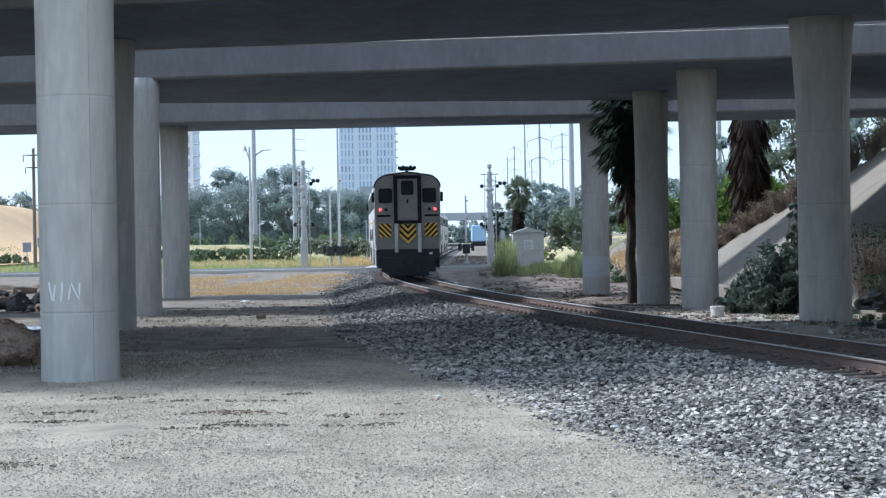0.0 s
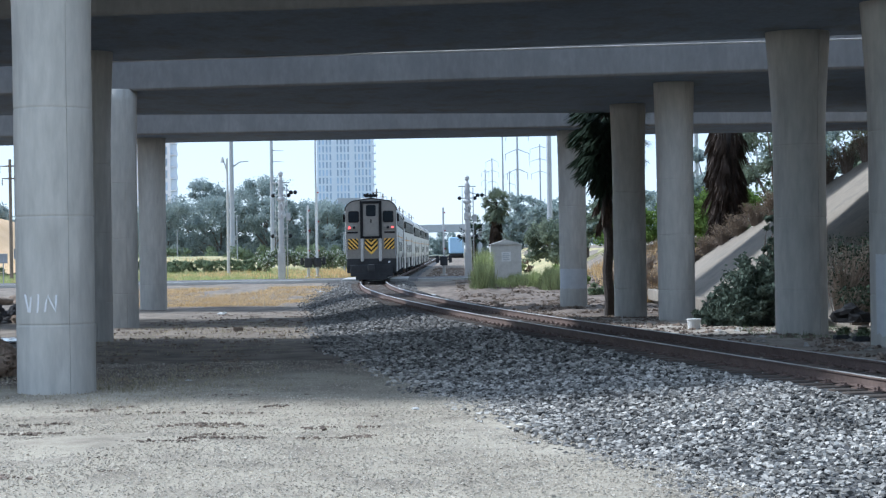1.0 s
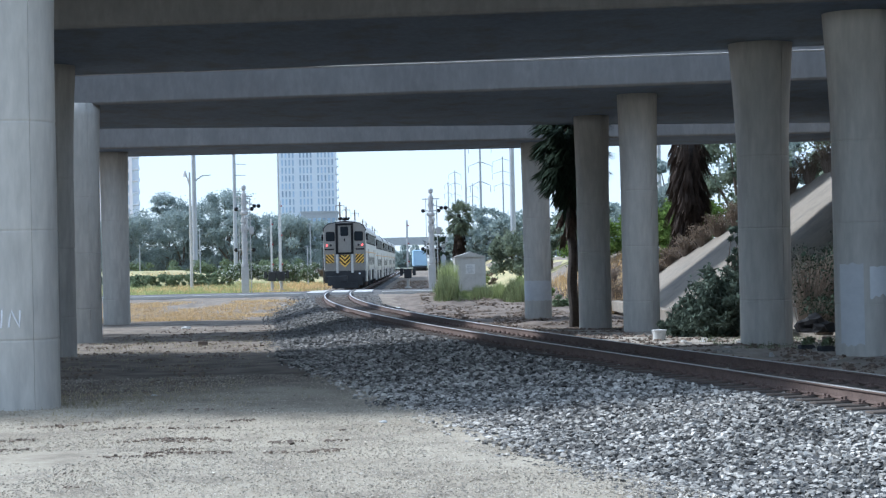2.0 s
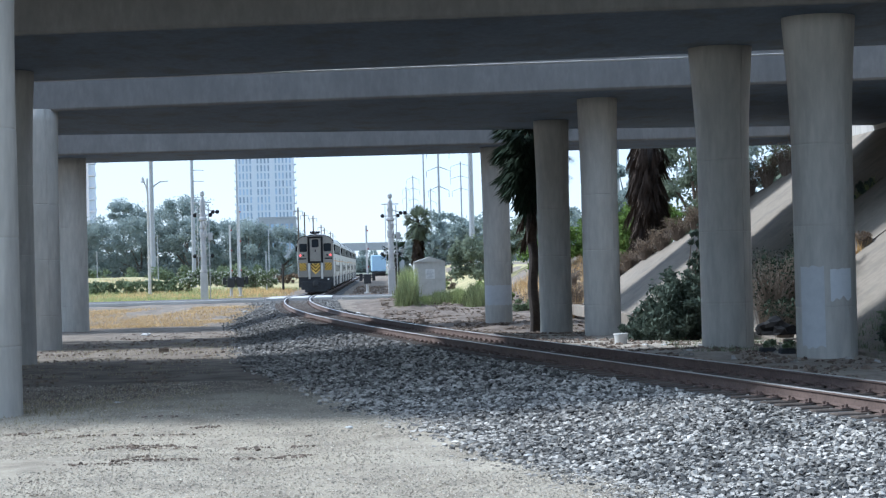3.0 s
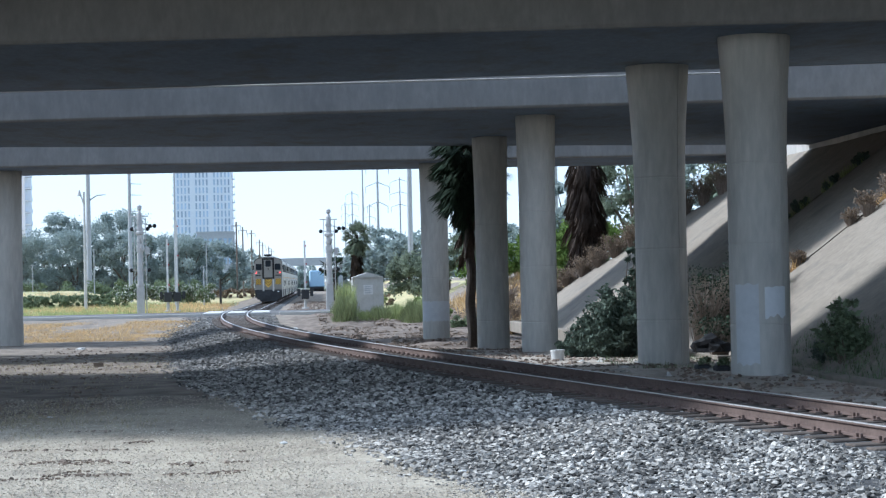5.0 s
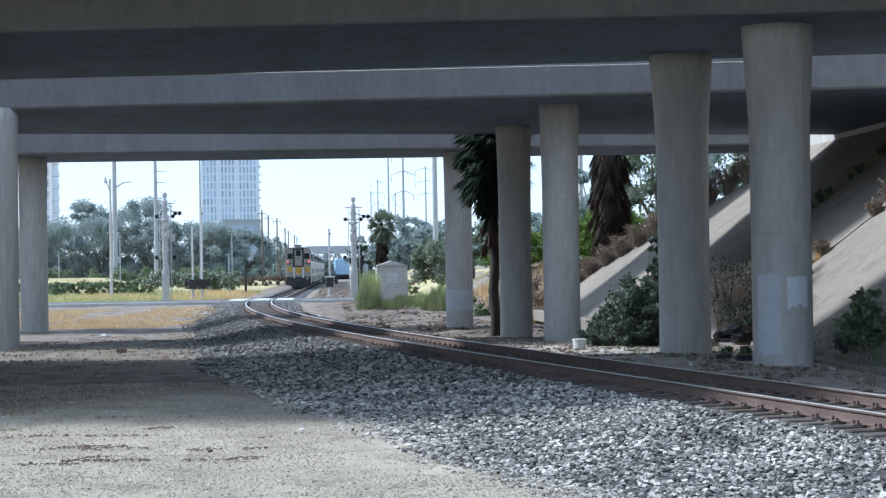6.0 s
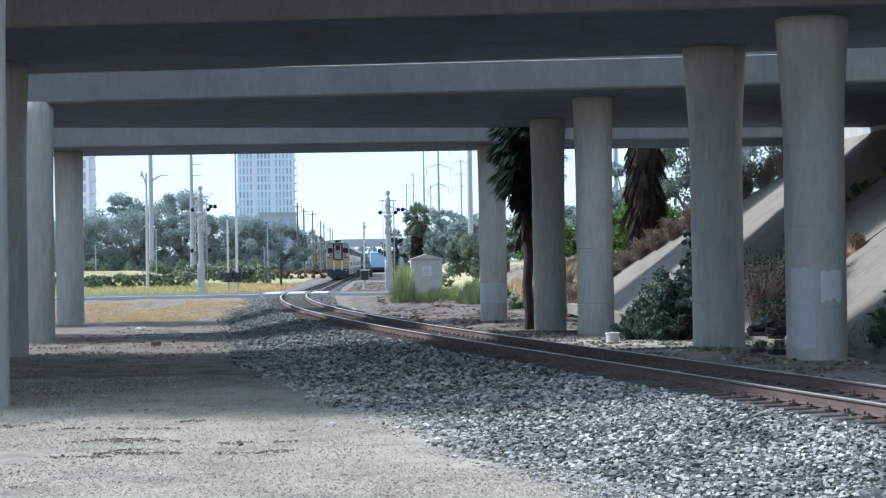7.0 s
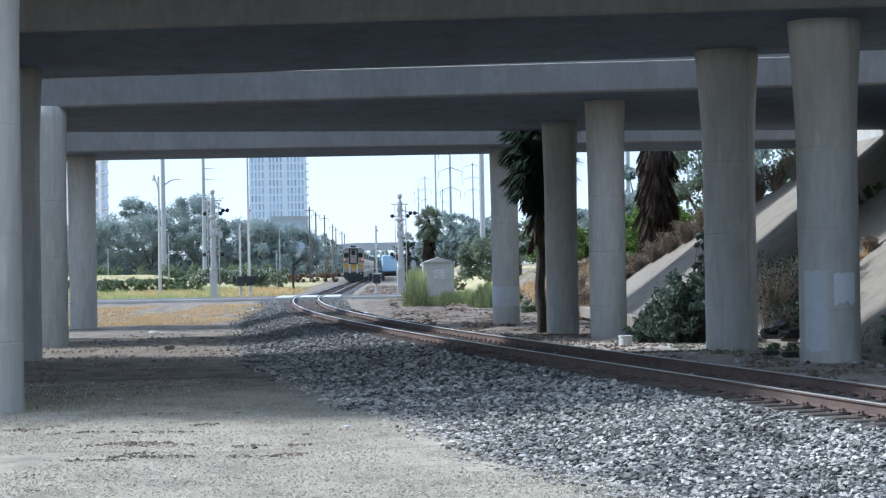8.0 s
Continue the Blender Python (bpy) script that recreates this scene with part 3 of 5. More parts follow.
def rounded(x0, x1, z0, z1, r, y0, y1, n=4):
    pts = []
    for cx, cz, a0 in ((x1 - r, z1 - r, 0), (x0 + r, z1 - r, 90), (x0 + r, z0 + r, 180), (x1 - r, z0 + r, 270)):
        pts += [(cx + r * math.cos(radians(a0 + 90 * k / n)), cz + r * math.sin(radians(a0 + 90 * k / n))) for k in range(n + 1)]
    return plate(pts, y0, y1)


def stripes(parent, name, x0, x1, z0, z1, y, lean, count, chevron=False):
    """A black panel with raised yellow warning stripes, cut to the panel."""
    w = (x1 - x0) / 2
    outline = [(x0, z0 + w), (x0 + w, z0), (x1, z0 + w), (x1, z1), (x0, z1)] if chevron else [(x0, z0), (x1, z0), (x1, z1), (x0, z1)]
    p = part(name, plate(outline, y - 0.03, y + 0.02), blackmat, parent, "black panel with yellow warning stripes")
    bm = bmesh.new()
    step = (z1 - z0) * 1.55 / count
    w = (x1 - x0) / 2 if chevron else x1 - x0
    for k in range(0 if chevron else -count - 2, count + 3):
        for half in ((0, 1) if chevron else (0,)):
            base = z0 + k * step
            rise = w * 1.0
            if chevron:
                a0, a1 = (x0, x0 + w) if half == 0 else (x0 + w, x1)
                q0, q1 = (base + rise, base) if half == 0 else (base, base + rise)
            else:
                a0, a1 = x0, x1
                q0, q1 = (base + rise, base) if lean < 0 else (base, base + rise)
            pts = [(a0, q0), (a1, q1), (a1, q1 + step * 0.5), (a0, q0 + step * 0.5)]
            for lim, sign in ((z0, 1), (z1, -1)):
                out = []
                for i in range(len(pts)):
                    (ax, az), (bx, bz) = pts[i - 1], pts[i]
                    ina, inb = sign * (az - lim) >= 0, sign * (bz - lim) >= 0
                    if ina != inb:
                        t = (lim - az) / (bz - az)
                        out.append((ax + t * (bx - ax), lim))
                    if inb:
                        out.append((bx, bz))
                pts = out
                if len(pts) < 3:
                    break
            if len(pts) >= 3:
                f = [bm.verts.new((a, y - 0.036, c)) for a, c in pts]
                g = [bm.verts.new((a, y - 0.028, c)) for a, c in pts]
                bm.faces.new(f), bm.faces.new(g[::-1])
                for i in range(len(f)):
                    bm.faces.new((f[i - 1], f[i], g[i], g[i - 1]))
    bmesh.ops.recalc_face_normals(bm, faces=bm.faces[:])
    part("stripe", bm, yellowmat, p, "yellow reflective stripe")


def coach(label, cab):
    """A two-level coach: y from 0 (its rear end) to its length, rail heads at z = 0."""
    car = thing("passenger_car", label, "train car", group="cars of the passenger train")
    L = LENGTH - 0.5
    sect = shell_section()
    body = loft("body", sect, [(0.0, 0.975), (0.1, 1.0), (L - 0.1, 1.0), (L, 0.975)], carsilver, car, "brushed silver two-level body")
    loft("end_wall", [(x * 0.985, 1.36 + (z - 1.35) * 0.99) for x, z in sect], [(-0.05, 1.0), (0.02, 1.0)], cargrey, car, "grimy grey car end, coloured darker for its shade")
    rim = [(x, -0.04, z) for x, z in sect if z > 3.2]
    part("roof_edge", tube(bmesh.new(), rim, [0.035] * len(rim), 6), blackmat, car, "dark rim round the end")
    part("underframe", boxes((-1.42, 1.42, 0.1, L - 0.1, 0.95, 1.4), (-1.3, 1.3, 7.2, 18.4, 0.45, 1.0), (-1.46, 1.46, -0.06, 0.3, 0.5, 1.36), (-1.25, 1.25, -0.2, 0.1, 0.3, 1.0), (-0.95, 0.95, -0.24, 0.05, 0.1, 0.5), bevel=0.03), cardark, car, "black underframe and pilot")
    part("coupler", boxes((-0.12, 0.12, -0.85, 0.2, 0.7, 0.95), (-0.2, 0.2, -0.95, -0.7, 0.62, 1.02), bevel=0.03), cardark, car)
    for y in (3.2, L - 3.2):
        bogie(car, y)
    for s in (-1, 1):
        # upper row of windows in one dark band, panes set in it
        a, b = sorted((s * 1.515, s * 1.54))
        band = part("window_band", boxes((a, b, 1.2, L - 1.2, 3.3, 4.12)), blackmat, car, "dark window band")
        a, b = sorted((s * 1.53, s * 1.546))
        for k in range(9):
            y = 1.6 + k * (L - 3.2) / 9
            part("pane", boxes((a, b, y, y + (L - 3.2) / 9 - 0.25, 3.4, 4.02)), glassdark, band)
        a, b = sorted((s * 1.515, s * 1.538))
        for k in range(6):
            y = 6.3 + k * 2.2
            part("lower_window", boxes((a, b, y, y + 1.3, 1.75, 2.35)), glassdark, car)
        for y in (5.0, L - 6.2):
            d = part("side_door", boxes((a, b, y, y + 1.3, 0.95, 2.95)), cargrey, car, "grey sliding side door")
            a2, b2 = sorted((s * 1.53, s * 1.545))
            part("door_window", boxes((a2, b2, y + 0.2, y + 0.55, 1.9, 2.6), (a2, b2, y + 0.75, y + 1.1, 1.9, 2.6)), glassdark, d)
        part("side_stripe", boxes((a, b, 0.6, L - 0.6, 2.66, 2.72)), orangemat, car, "thin orange stripe along the side")
        a, b = sorted((s * 1.3, s * 1.5))
        for k in range(5):
            y = 2.0 + k * 5.0
            part("skirt_box", boxes((a, b, y, y + 2.2, 0.55, 1.36), bevel=0.02), carsilver if k % 2 == 0 else cardark, car, "equipment box below the floor")
    # end door in its frame
    fr = part("end_door", boxes((-0.64, -0.47, -0.14, 0.0, 2.6, 4.78), (0.47, 0.64, -0.14, 0.0, 2.6, 4.78), (-0.47, 0.47, -0.14, 0.0, 4.62, 4.78), (-0.64, 0.64, -0.16, 0.0, 2.55, 2.68), bevel=0.015), blackmat, car, "dark-framed grey end door")
    leaf = part("door_leaf", boxes((-0.468, 0.468, -0.07, -0.02, 2.69, 4.615), bevel=0.01), cargrey, fr, "grey door leaf")
    part("door_pane", rounded(-0.29, 0.29, 3.86, 4.54, 0.1, -0.085, -0.06), glassdark, fr)
    part("door_latch", boxes((-0.04, 0.04, -0.1, -0.06, 3.48, 3.68)), blackmat, fr)
    for s in (-1, 1):
        a, b = sorted((s * 0.7, s * 1.34))
        w = part("cab_window", rounded(a, b, 3.50, 4.18, 0.11, -0.075, 0.0), blackmat, car, "dark cab window")
        part("glass", rounded(a + 0.05, b - 0.05, 3.55, 4.13, 0.08, -0.085, -0.06), glassdark, w)
        if cab:
            part("wiper", bar((s * 1.05, -0.09, 3.6), (s * 0.9, -0.1, 4.0), 0.012, seg=6), blackmat, w)
        a, b = sorted((s * 0.78, s * 1.42))
        lamp = part("marker_lamp", boxes((a, b, -0.1, 0.0, 3.08, 3.34), bevel=0.02), cargrey, car, "lamp housing")
        bm = bar((s * 1.27, -0.12, 3.2), (s * 1.27, -0.09, 3.2), 0.06, seg=16)
        part("lens", bm, redlamp, lamp, "lit red marker lens") if cab else bm.free()
        bm = bar((s * 1.0, -0.115, 3.2), (s * 1.0, -0.09, 3.2), 0.08, seg=16)
        part("headlight", bm, glassdark, lamp, "unlit headlight")
        part("vent", boxes((a, b, -0.07, 0.0, 2.86, 2.96)), blackmat, car)
        if cab:
            a, b = sorted((s * 0.78, s * 1.36))
            stripes(car, "warning_panel", a, b, 1.92, 2.55, -0.06, s, 4)
        a, b = sorted((s * 0.45, s * 0.62))
        part("bumper_post", boxes((a, b, -0.24, 0.0, 1.2, 2.55), bevel=0.03), carsilver, car, "light grey upright buffer post")
        for z in (0.55, 0.9):
            part("step", boxes((s * 1.2 - 0.18, s * 1.2 + 0.18, -0.16, 0.02, z, z + 0.06), bevel=0.01), cardark, car)
        part("grab_rail", bar((s * 1.44, -0.1, 1.5), (s * 1.44, -0.1, 2.5), 0.018, seg=6), steelmat, car)
        part("mirror", boxes((s * 1.6 - 0.06, s * 1.6 + 0.06, 0.1, 0.2, 3.55, 4.0), (s * 1.54 - 0.05, s * 1.54 + 0.05, 0.13, 0.16, 3.75, 3.8)), blackmat, car)
    if cab:
        stripes(car, "warning_chevron", -0.38, 0.38, 1.6, 2.5, -0.06, 1, 5, True)
        bm = bmesh.new()
        for k, x in enumerate((-0.3, -0.15, 0.0, 0.15, 0.3)):
            tube(bm, [(x, 0.3, 5.1 + 0.03 * (k % 2)), (x * 1.1, 0.05, 5.12 + 0.03 * (k % 2)), (x * 1.15, -0.1, 5.12 + 0.03 * (k % 2))], [0.03, 0.04, 0.09], 10)
        box(bm, -0.34, 0.34, 0.2, 0.3, 5.0, 5.12)
        box(bm, -0.05, 0.05, 0.2, 0.3, 4.9, 5.0)
        part("horn", bm, blackmat, car, "cluster of roof horns")
        part("lit_panel", boxes((0.98, 1.12, -0.09, -0.04, 1.1, 1.2)), chalkmat, car, "small white plate")
    for y in (3.0, L - 7.0):
        part("roof_pod", boxes((-0.7, 0.7, y, y + 4.0, TOP - 0.06, TOP + 0.12), bevel=0.05), carsilver, car, "air-conditioning pod")
    return car


def make_train():
    cab = coach("silver two-level cab car with yellow striped end and red lamps", True)
    cars = [cab]
    plain = coach("silver two-level passenger coach on the track", False)
    cars.append(plain)
    for k in range(3):
        cars.append(copy_thing(plain, Matrix()))
    return cars


def along(y, s):
    """The y reached from y after s metres along the track."""
    for _ in range(max(1, int(abs(s) / 2))):
        y += s / max(1, int(abs(s) / 2)) / math.sqrt(1 + float(track_slope(y)) ** 2)
    return y


def car_pose(y_rear):
    a, b = along(y_rear, 3.2), along(y_rear, LENGTH - 3.7)
    pa, pb = Vector((track_x(a), a, rail_z(a))), Vector((track_x(b), b, rail_z(b)))
    d = (pb - pa).normalized()
    turn = math.degrees(math.atan2(-d.x, d.y))
    return Matrix.Translation(pa - d * 3.2) @ pose(0, 0, 0, 0, 0, turn)


def rear_y(t):
    return 78.6 + 22.0 * t - 0.13 * t * t


# ---------------------------------------------------------------- plants
bark = surface("bark", (0.10, 0.075, 0.055), (0.2, 0.16, 0.12), 2.0, 14.0, 0.9, 0.6, 0.02, squash=(1, 1, 0.3))
# distance haze is put into this pale leaf colour
gum = leafy("hazed_gum_leaves", (0.25, 0.30, 0.285), (0.35, 0.405, 0.38), 0.5, 0.15)
darkleaf = leafy("dark_leaves", (0.075, 0.1, 0.078), (0.14, 0.172, 0.13), 0.3)
brightleaf = leafy("bright_leaves", (0.10, 0.16, 0.035), (0.2, 0.27, 0.07), 0.4)
midleaf = leafy("shrub_leaves", (0.13, 0.17, 0.10), (0.22, 0.265, 0.155), 0.4)
pepperleaf = leafy("pepper_leaves", (0.16, 0.195, 0.14), (0.26, 0.295, 0.21), 0.45, 0.2)
dryleaf = leafy("dry_brush", (0.16, 0.12, 0.085), (0.28, 0.22, 0.16), 0.2)
greengrass = leafy("green_grass", (0.235, 0.285, 0.11), (0.41, 0.44, 0.21), 0.4)
drygrass = leafy("dry_grass", (0.5, 0.34, 0.15), (0.7, 0.51, 0.27), 0.3)
paleweed = leafy("pale_weeds", (0.3, 0.26, 0.16), (0.44, 0.39, 0.26), 0.3)
hutgrass = leafy("tall_grass", (0.14, 0.17, 0.075), (0.26, 0.285, 0.145), 0.35)
flowermat = leafy("white_blossom", (0.6, 0.6, 0.56), (0.8, 0.8, 0.77), 0.2)
# near-black green, with the shade among the columns put into it
frondmat = leafy("shade_dark_frond", (0.02, 0.034, 0.024), (0.05, 0.072, 0.045), 0.1)
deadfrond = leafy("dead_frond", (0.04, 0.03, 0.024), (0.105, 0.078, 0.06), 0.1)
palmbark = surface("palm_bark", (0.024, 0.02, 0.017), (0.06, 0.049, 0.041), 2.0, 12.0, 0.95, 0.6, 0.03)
meadowmat = surface("meadow", (0.31, 0.31, 0.14), (0.58, 0.45, 0.245), 0.12, 4.0, 0.95, 0.6, 0.08, stain=(0.13, 0.16, 0.06), amount=0.7)
bankmat = surface("stony_dirt", (0.075, 0.058, 0.044), (0.25, 0.20, 0.155), 0.9, 3.0, 0.95, 0.9, 0.05, stain=(0.1, 0.078, 0.06), amount=0.5)
farlandmat = surface("far_brush", (0.16, 0.18, 0.14), (0.26, 0.27, 0.2), 0.05, 1.0, 0.95, 0, 0)
trodden = surface("trodden_dirt", (0.28, 0.245, 0.195), (0.46, 0.405, 0.335), 0.5, 9.0, 0.95, 0.9, 0.05, stain=(0.12, 0.1, 0.08), amount=0.6)
dirtmat = surface("brown_dirt", (0.19, 0.14, 0.10), (0.31, 0.245, 0.185), 0.6, 9.0, 0.95, 0.9, 0.05, stain=(0.12, 0.09, 0.065), amount=0.5)
hillmat = surface("straw_hill", (0.52, 0.34, 0.17), (0.66, 0.46, 0.26), 0.1, 3.0, 0.95, 0.5, 0.1)


def leaf_cloud(name, centres, radii, per, size, material, parent, seed, droop=0.0, hollow=0.35):
    """Small leaves round the given centres, denser towards each clump's skin, facing every way."""
    r = np.random.default_rng(seed)
    c = np.repeat(np.asarray(centres, float), per, axis=0)
    rad = np.repeat(np.asarray(radii, float), per)
    v = r.normal(size=(len(c), 3))
    v /= np.linalg.norm(v, axis=1)[:, None]
    p = c + v * (rad * (hollow + (1 - hollow) * r.random(len(c)) ** 0.6) * r.lognormal(0, 0.22, len(c)))[:, None] * [1, 1, 0.8]
    u = r.normal(size=(len(c), 3))
    u[:, 2] -= droop
    u /= np.linalg.norm(u, axis=1)[:, None]
    w = np.cross(u, r.normal(size=(len(c), 3)))
    w /= np.linalg.norm(w, axis=1)[:, None]
    s = size * r.uniform(0.6, 1.3, len(c))[:, None]
    verts = np.stack([p - u * s, p + w * s * 0.45, p + u * s, p - w * s * 0.45], 1).reshape(-1, 3)
    return bulk(name, verts, np.arange(len(verts)).reshape(-1, 4), material, parent)


def crown_clumps(r, x, y, z0, z1, rad, n):
    out, size = [], []
    for _ in range(n):
        a, q = r.uniform(0, 2 * math.pi), math.sqrt(r.random())
        t = r.random()
        wide = rad * (0.55 + 0.75 * math.sin(math.pi * min(0.9, 0.12 + 0.8 * t)))
        out.append((x + wide * q * math.cos(a), y + wide * q * math.sin(a), z0 + (z1 - z0) * t))
        size.append(rad * r.uniform(0.16, 0.4) * (1.0 if r.random() < 0.7 else 0.6))
    return out, size


def tree(x, y, h, rad, leaves, label, seed, base=0.25, size=0.3, per=150, clumps=26, name="tree", group=""):
    """A tapered trunk that forks into limbs, each ending in leafy clumps."""
    r = random.Random(seed)
    z = float(ground_z(x, y))
    t = thing(name, label, "tree" if name != "shrub" else "shrub", pose(x, y, z - 0.1), group)
    cen, rads = crown_clumps(r, 0, 0, h * base + rad * 0.25, h - rad * 0.28, rad, clumps)
    if name != "shrub":
        bm = bmesh.new()
        fork = h * (base + 0.2)
        tube(bm, [(0, 0, -0.2), (0.03 * h * r.uniform(-1, 1), 0, fork * 0.5), (0.04 * h * r.uniform(-1, 1), 0, fork)], [0.035 * h, 0.026 * h, 0.02 * h], 8)
        part("trunk", bm, bark, t)
        for c in cen[:7]:
            mid = Vector(c) * 0.5 + Vector((0, 0, fork * 0.55))
            part("limb", tube(bmesh.new(), [(0, 0, fork * 0.9), mid, c], [0.016 * h, 0.01 * h, 0.003 * h], 6), bark, t)
    leaf_cloud("crown", cen, rads, per, size, leaves, t, seed)
    return t


def shrub(x, y, h, rad, leaves, label, seed, size=0.16, per=150, clumps=14, z=None, group="", flowers=None):
    r = random.Random(seed)
    zz = float(ground_z(x, y)) if z is None else z
    t = thing("shrub", label, "shrub", pose(x, y, zz), group)
    cen, rads = crown_clumps(r, 0, 0, h * 0.12, h * 0.85, rad, clumps)
    for k in range(5):
        part("stem", tube(bmesh.new(), [(0.05 * k - 0.1, 0, -0.05), Vector(cen[k]) * 0.5, cen[k]], [0.02, 0.015, 0.006], 5), bark, t)
    leaf_cloud("crown", cen, rads, per, size, leaves, t, seed)
    if flowers:
        leaf_cloud("blossom", cen, [q * 1.1 for q in rads], max(8, per // 5), size * 0.8, flowers, t, seed + 500, hollow=0.9)
    return t


def straggly(x, y, z, h, rad, leaves, label, seed, shoots=40, size=0.07, name="shrub", per=34):
    """A loose bush: many bent shoots from one foot, leafy along their outer part, of uneven length."""
    r = random.Random(seed)
    t = thing(name, label, "shrub" if name == "shrub" else "weed", pose(x, y, z))
    cen, rads = [], []
    bm = bmesh.new()
    for _ in range(shoots):
        a, q = r.uniform(0, 2 * math.pi), rad * r.uniform(0.1, 1.15)
        top = h * (1.0 - 0.45 * (q / rad) ** 2) * r.uniform(0.45, 1.0)
        e = Vector((q * math.cos(a), q * math.sin(a), max(0.12 * h, top)))
        mid = Vector((e.x * 0.45, e.y * 0.45, e.z * 0.6)) + Vector((r.uniform(-0.08, 0.08), r.uniform(-0.08, 0.08), 0)) * h
        tube(bm, [(e.x * 0.15, e.y * 0.15, -0.05), mid, e], [0.004 + 0.006 * h, 0.003 + 0.004 * h, 0.003], 4, False)
        for k in range(5):
            f = 0.3 + 0.7 * (k + r.random()) / 5
            p = mid.lerp(e, max(0, f * 2 - 1)) if f > 0.5 else Vector((0, 0, 0)).lerp(mid, f * 2)
            cen.append(p)
            rads.append(rad * r.uniform(0.08, 0.24))
    tagged(part("stem_mass", bm, bark, t), kind="stuff")
    leaf_cloud("leaves", cen, rads, per, size, leaves, t, seed, 0.3, 0.1)
    return t


twigmat = surface("dry_twig", (0.15, 0.12, 0.095), (0.27, 0.22, 0.175), 2.0, 14.0, 0.9, 0, island=0.3)


def brush(x, y, z, h, rad, label, seed, n=90, material=None):
    """Dead bush: bare forking twigs and a few withered leaves."""
    r = random.Random(seed)
    t = thing("dead_bush", label, "shrub", pose(x, y, z))
    bm = bmesh.new()
    ends = []
    for _ in range(n):
        a, q = r.uniform(0, 2 * math.pi), rad * math.sqrt(r.random())
        e = Vector((q * math.cos(a), q * math.sin(a), h * r.uniform(0.4, 1.0)))
        mid = e * 0.5 + Vector((r.uniform(-0.1, 0.1), r.uniform(-0.1, 0.1), 0.1 * h))
        tube(bm, [(e.x * 0.3, e.y * 0.3, -0.05), mid, e], [0.017, 0.012, 0.005], 3, False)
        ends.append(e)
    tagged(part("twig_mass", bm, twigmat, t), kind="stuff")
    leaf_cloud("withered_leaves", ends, [rad * 0.3] * n, 4, 0.05, material or dryleaf, t, seed, hollow=0.0)
    return t


def tufts(name, x, y, z, h, material, label, seed, blades=6, spread=0.12, lean=0.35):
    """Grass: bent three-sided blades in tufts, all in one mesh."""
    r = np.random.default_rng(seed)
    n = len(x)
    x, y, z, h = (np.repeat(np.broadcast_to(a, n), blades) for a in (x, y, z, h))
    m = n * blades
    a = r.uniform(0, 2 * np.pi, m)
    bx, by = x + spread * r.normal(size=m), y + spread * r.normal(size=m)
    hh = h * r.uniform(0.5, 1.2, m)
    tip = np.stack([bx + lean * hh * np.cos(a), by + lean * hh * np.sin(a), z + hh], -1)
    wide = (0.01 + 0.014 * h)[:, None]
    side = np.stack([-np.sin(a), np.cos(a), 0 * a], -1) * wide
    root = np.stack([bx, by, z - 0.03], -1)
    v = np.stack([root - side, root + side, tip], 1).reshape(-1, 3)
    return tagged(bulk(name, v, np.arange(len(v)).reshape(-1, 3), material), label, "grass", kind="stuff")


def palm(x, y, h, label, seed, skirt, crown=1.9, trunk=0.3, fronds=30, dead=70, z=None, low=-0.5, high=1.3, blade=0.05, leaf=None, depth=0.2):
    """A fan palm: trunk, green crown, and a skirt of hanging dead fronds."""
    r = random.Random(seed)
    zz = float(ground_z(x, y)) if z is None else z
    t = thing("palm_tree", label, "palm", pose(x, y, zz - 0.1))
    bm = bmesh.new()
    zs = np.linspace(0, h, 24)
    tube(bm, [(0.04 * math.sin(k), 0.04 * math.cos(k * 1.3), q) for k, q in enumerate(zs)], [trunk * (1.15 - 0.2 * q / h + 0.05 * (k % 2)) for k, q in enumerate(zs)], 12)
    part("trunk", bm, palmbark, t)

    def fan(out, droop, length, wide, leaves=9):
        """Blades of a fan leaf at the end of a stalk."""
        a = r.uniform(0, 2 * math.pi)
        d = Vector((math.cos(a) * math.cos(droop), math.sin(a) * math.cos(droop), math.sin(droop)))
        side = Vector((-math.sin(a), math.cos(a), 0))
        base = Vector((0, 0, out)) + d * trunk
        hub = base + d * length * 0.45
        tris = [(base - side * 0.02, base + side * 0.02, hub)]
        for k in range(leaves):
            s = (k / (leaves - 1) - 0.5) * 2
            tip = hub + d * length * 0.55 * (1 - 0.3 * s * s) + side * s * wide + Vector((0, 0, -0.25 * length * abs(s) * r.uniform(0.5, 1.2)))
            e = (tip - hub).cross(Vector((0.3, 0.2, 1))).normalized() * blade
            tris.append((hub - e * 0.4, hub + e * 0.4, tip))
            tris.append((hub + (tip - hub) * 0.4 - e, hub + (tip - hub) * 0.4 + e, tip))
        return tris

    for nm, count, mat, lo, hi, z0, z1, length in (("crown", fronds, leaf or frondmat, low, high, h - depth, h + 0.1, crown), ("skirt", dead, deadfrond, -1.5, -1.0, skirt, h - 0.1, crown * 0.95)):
        if not count:
            continue
        tri = []
        for _ in range(count):
            tri += fan(r.uniform(z0, z1), r.uniform(lo, hi), length * r.uniform(0.75, 1.1), length * (0.32 if nm == "crown" else 0.14))
        v = np.array([[tuple(q) for q in f] for f in tri]).reshape(-1, 3)
        tagged(bulk(nm, v, np.arange(len(v)).reshape(-1, 3), mat, t), "hanging brown dead fronds" if nm == "skirt" else "green fan fronds")
    return t


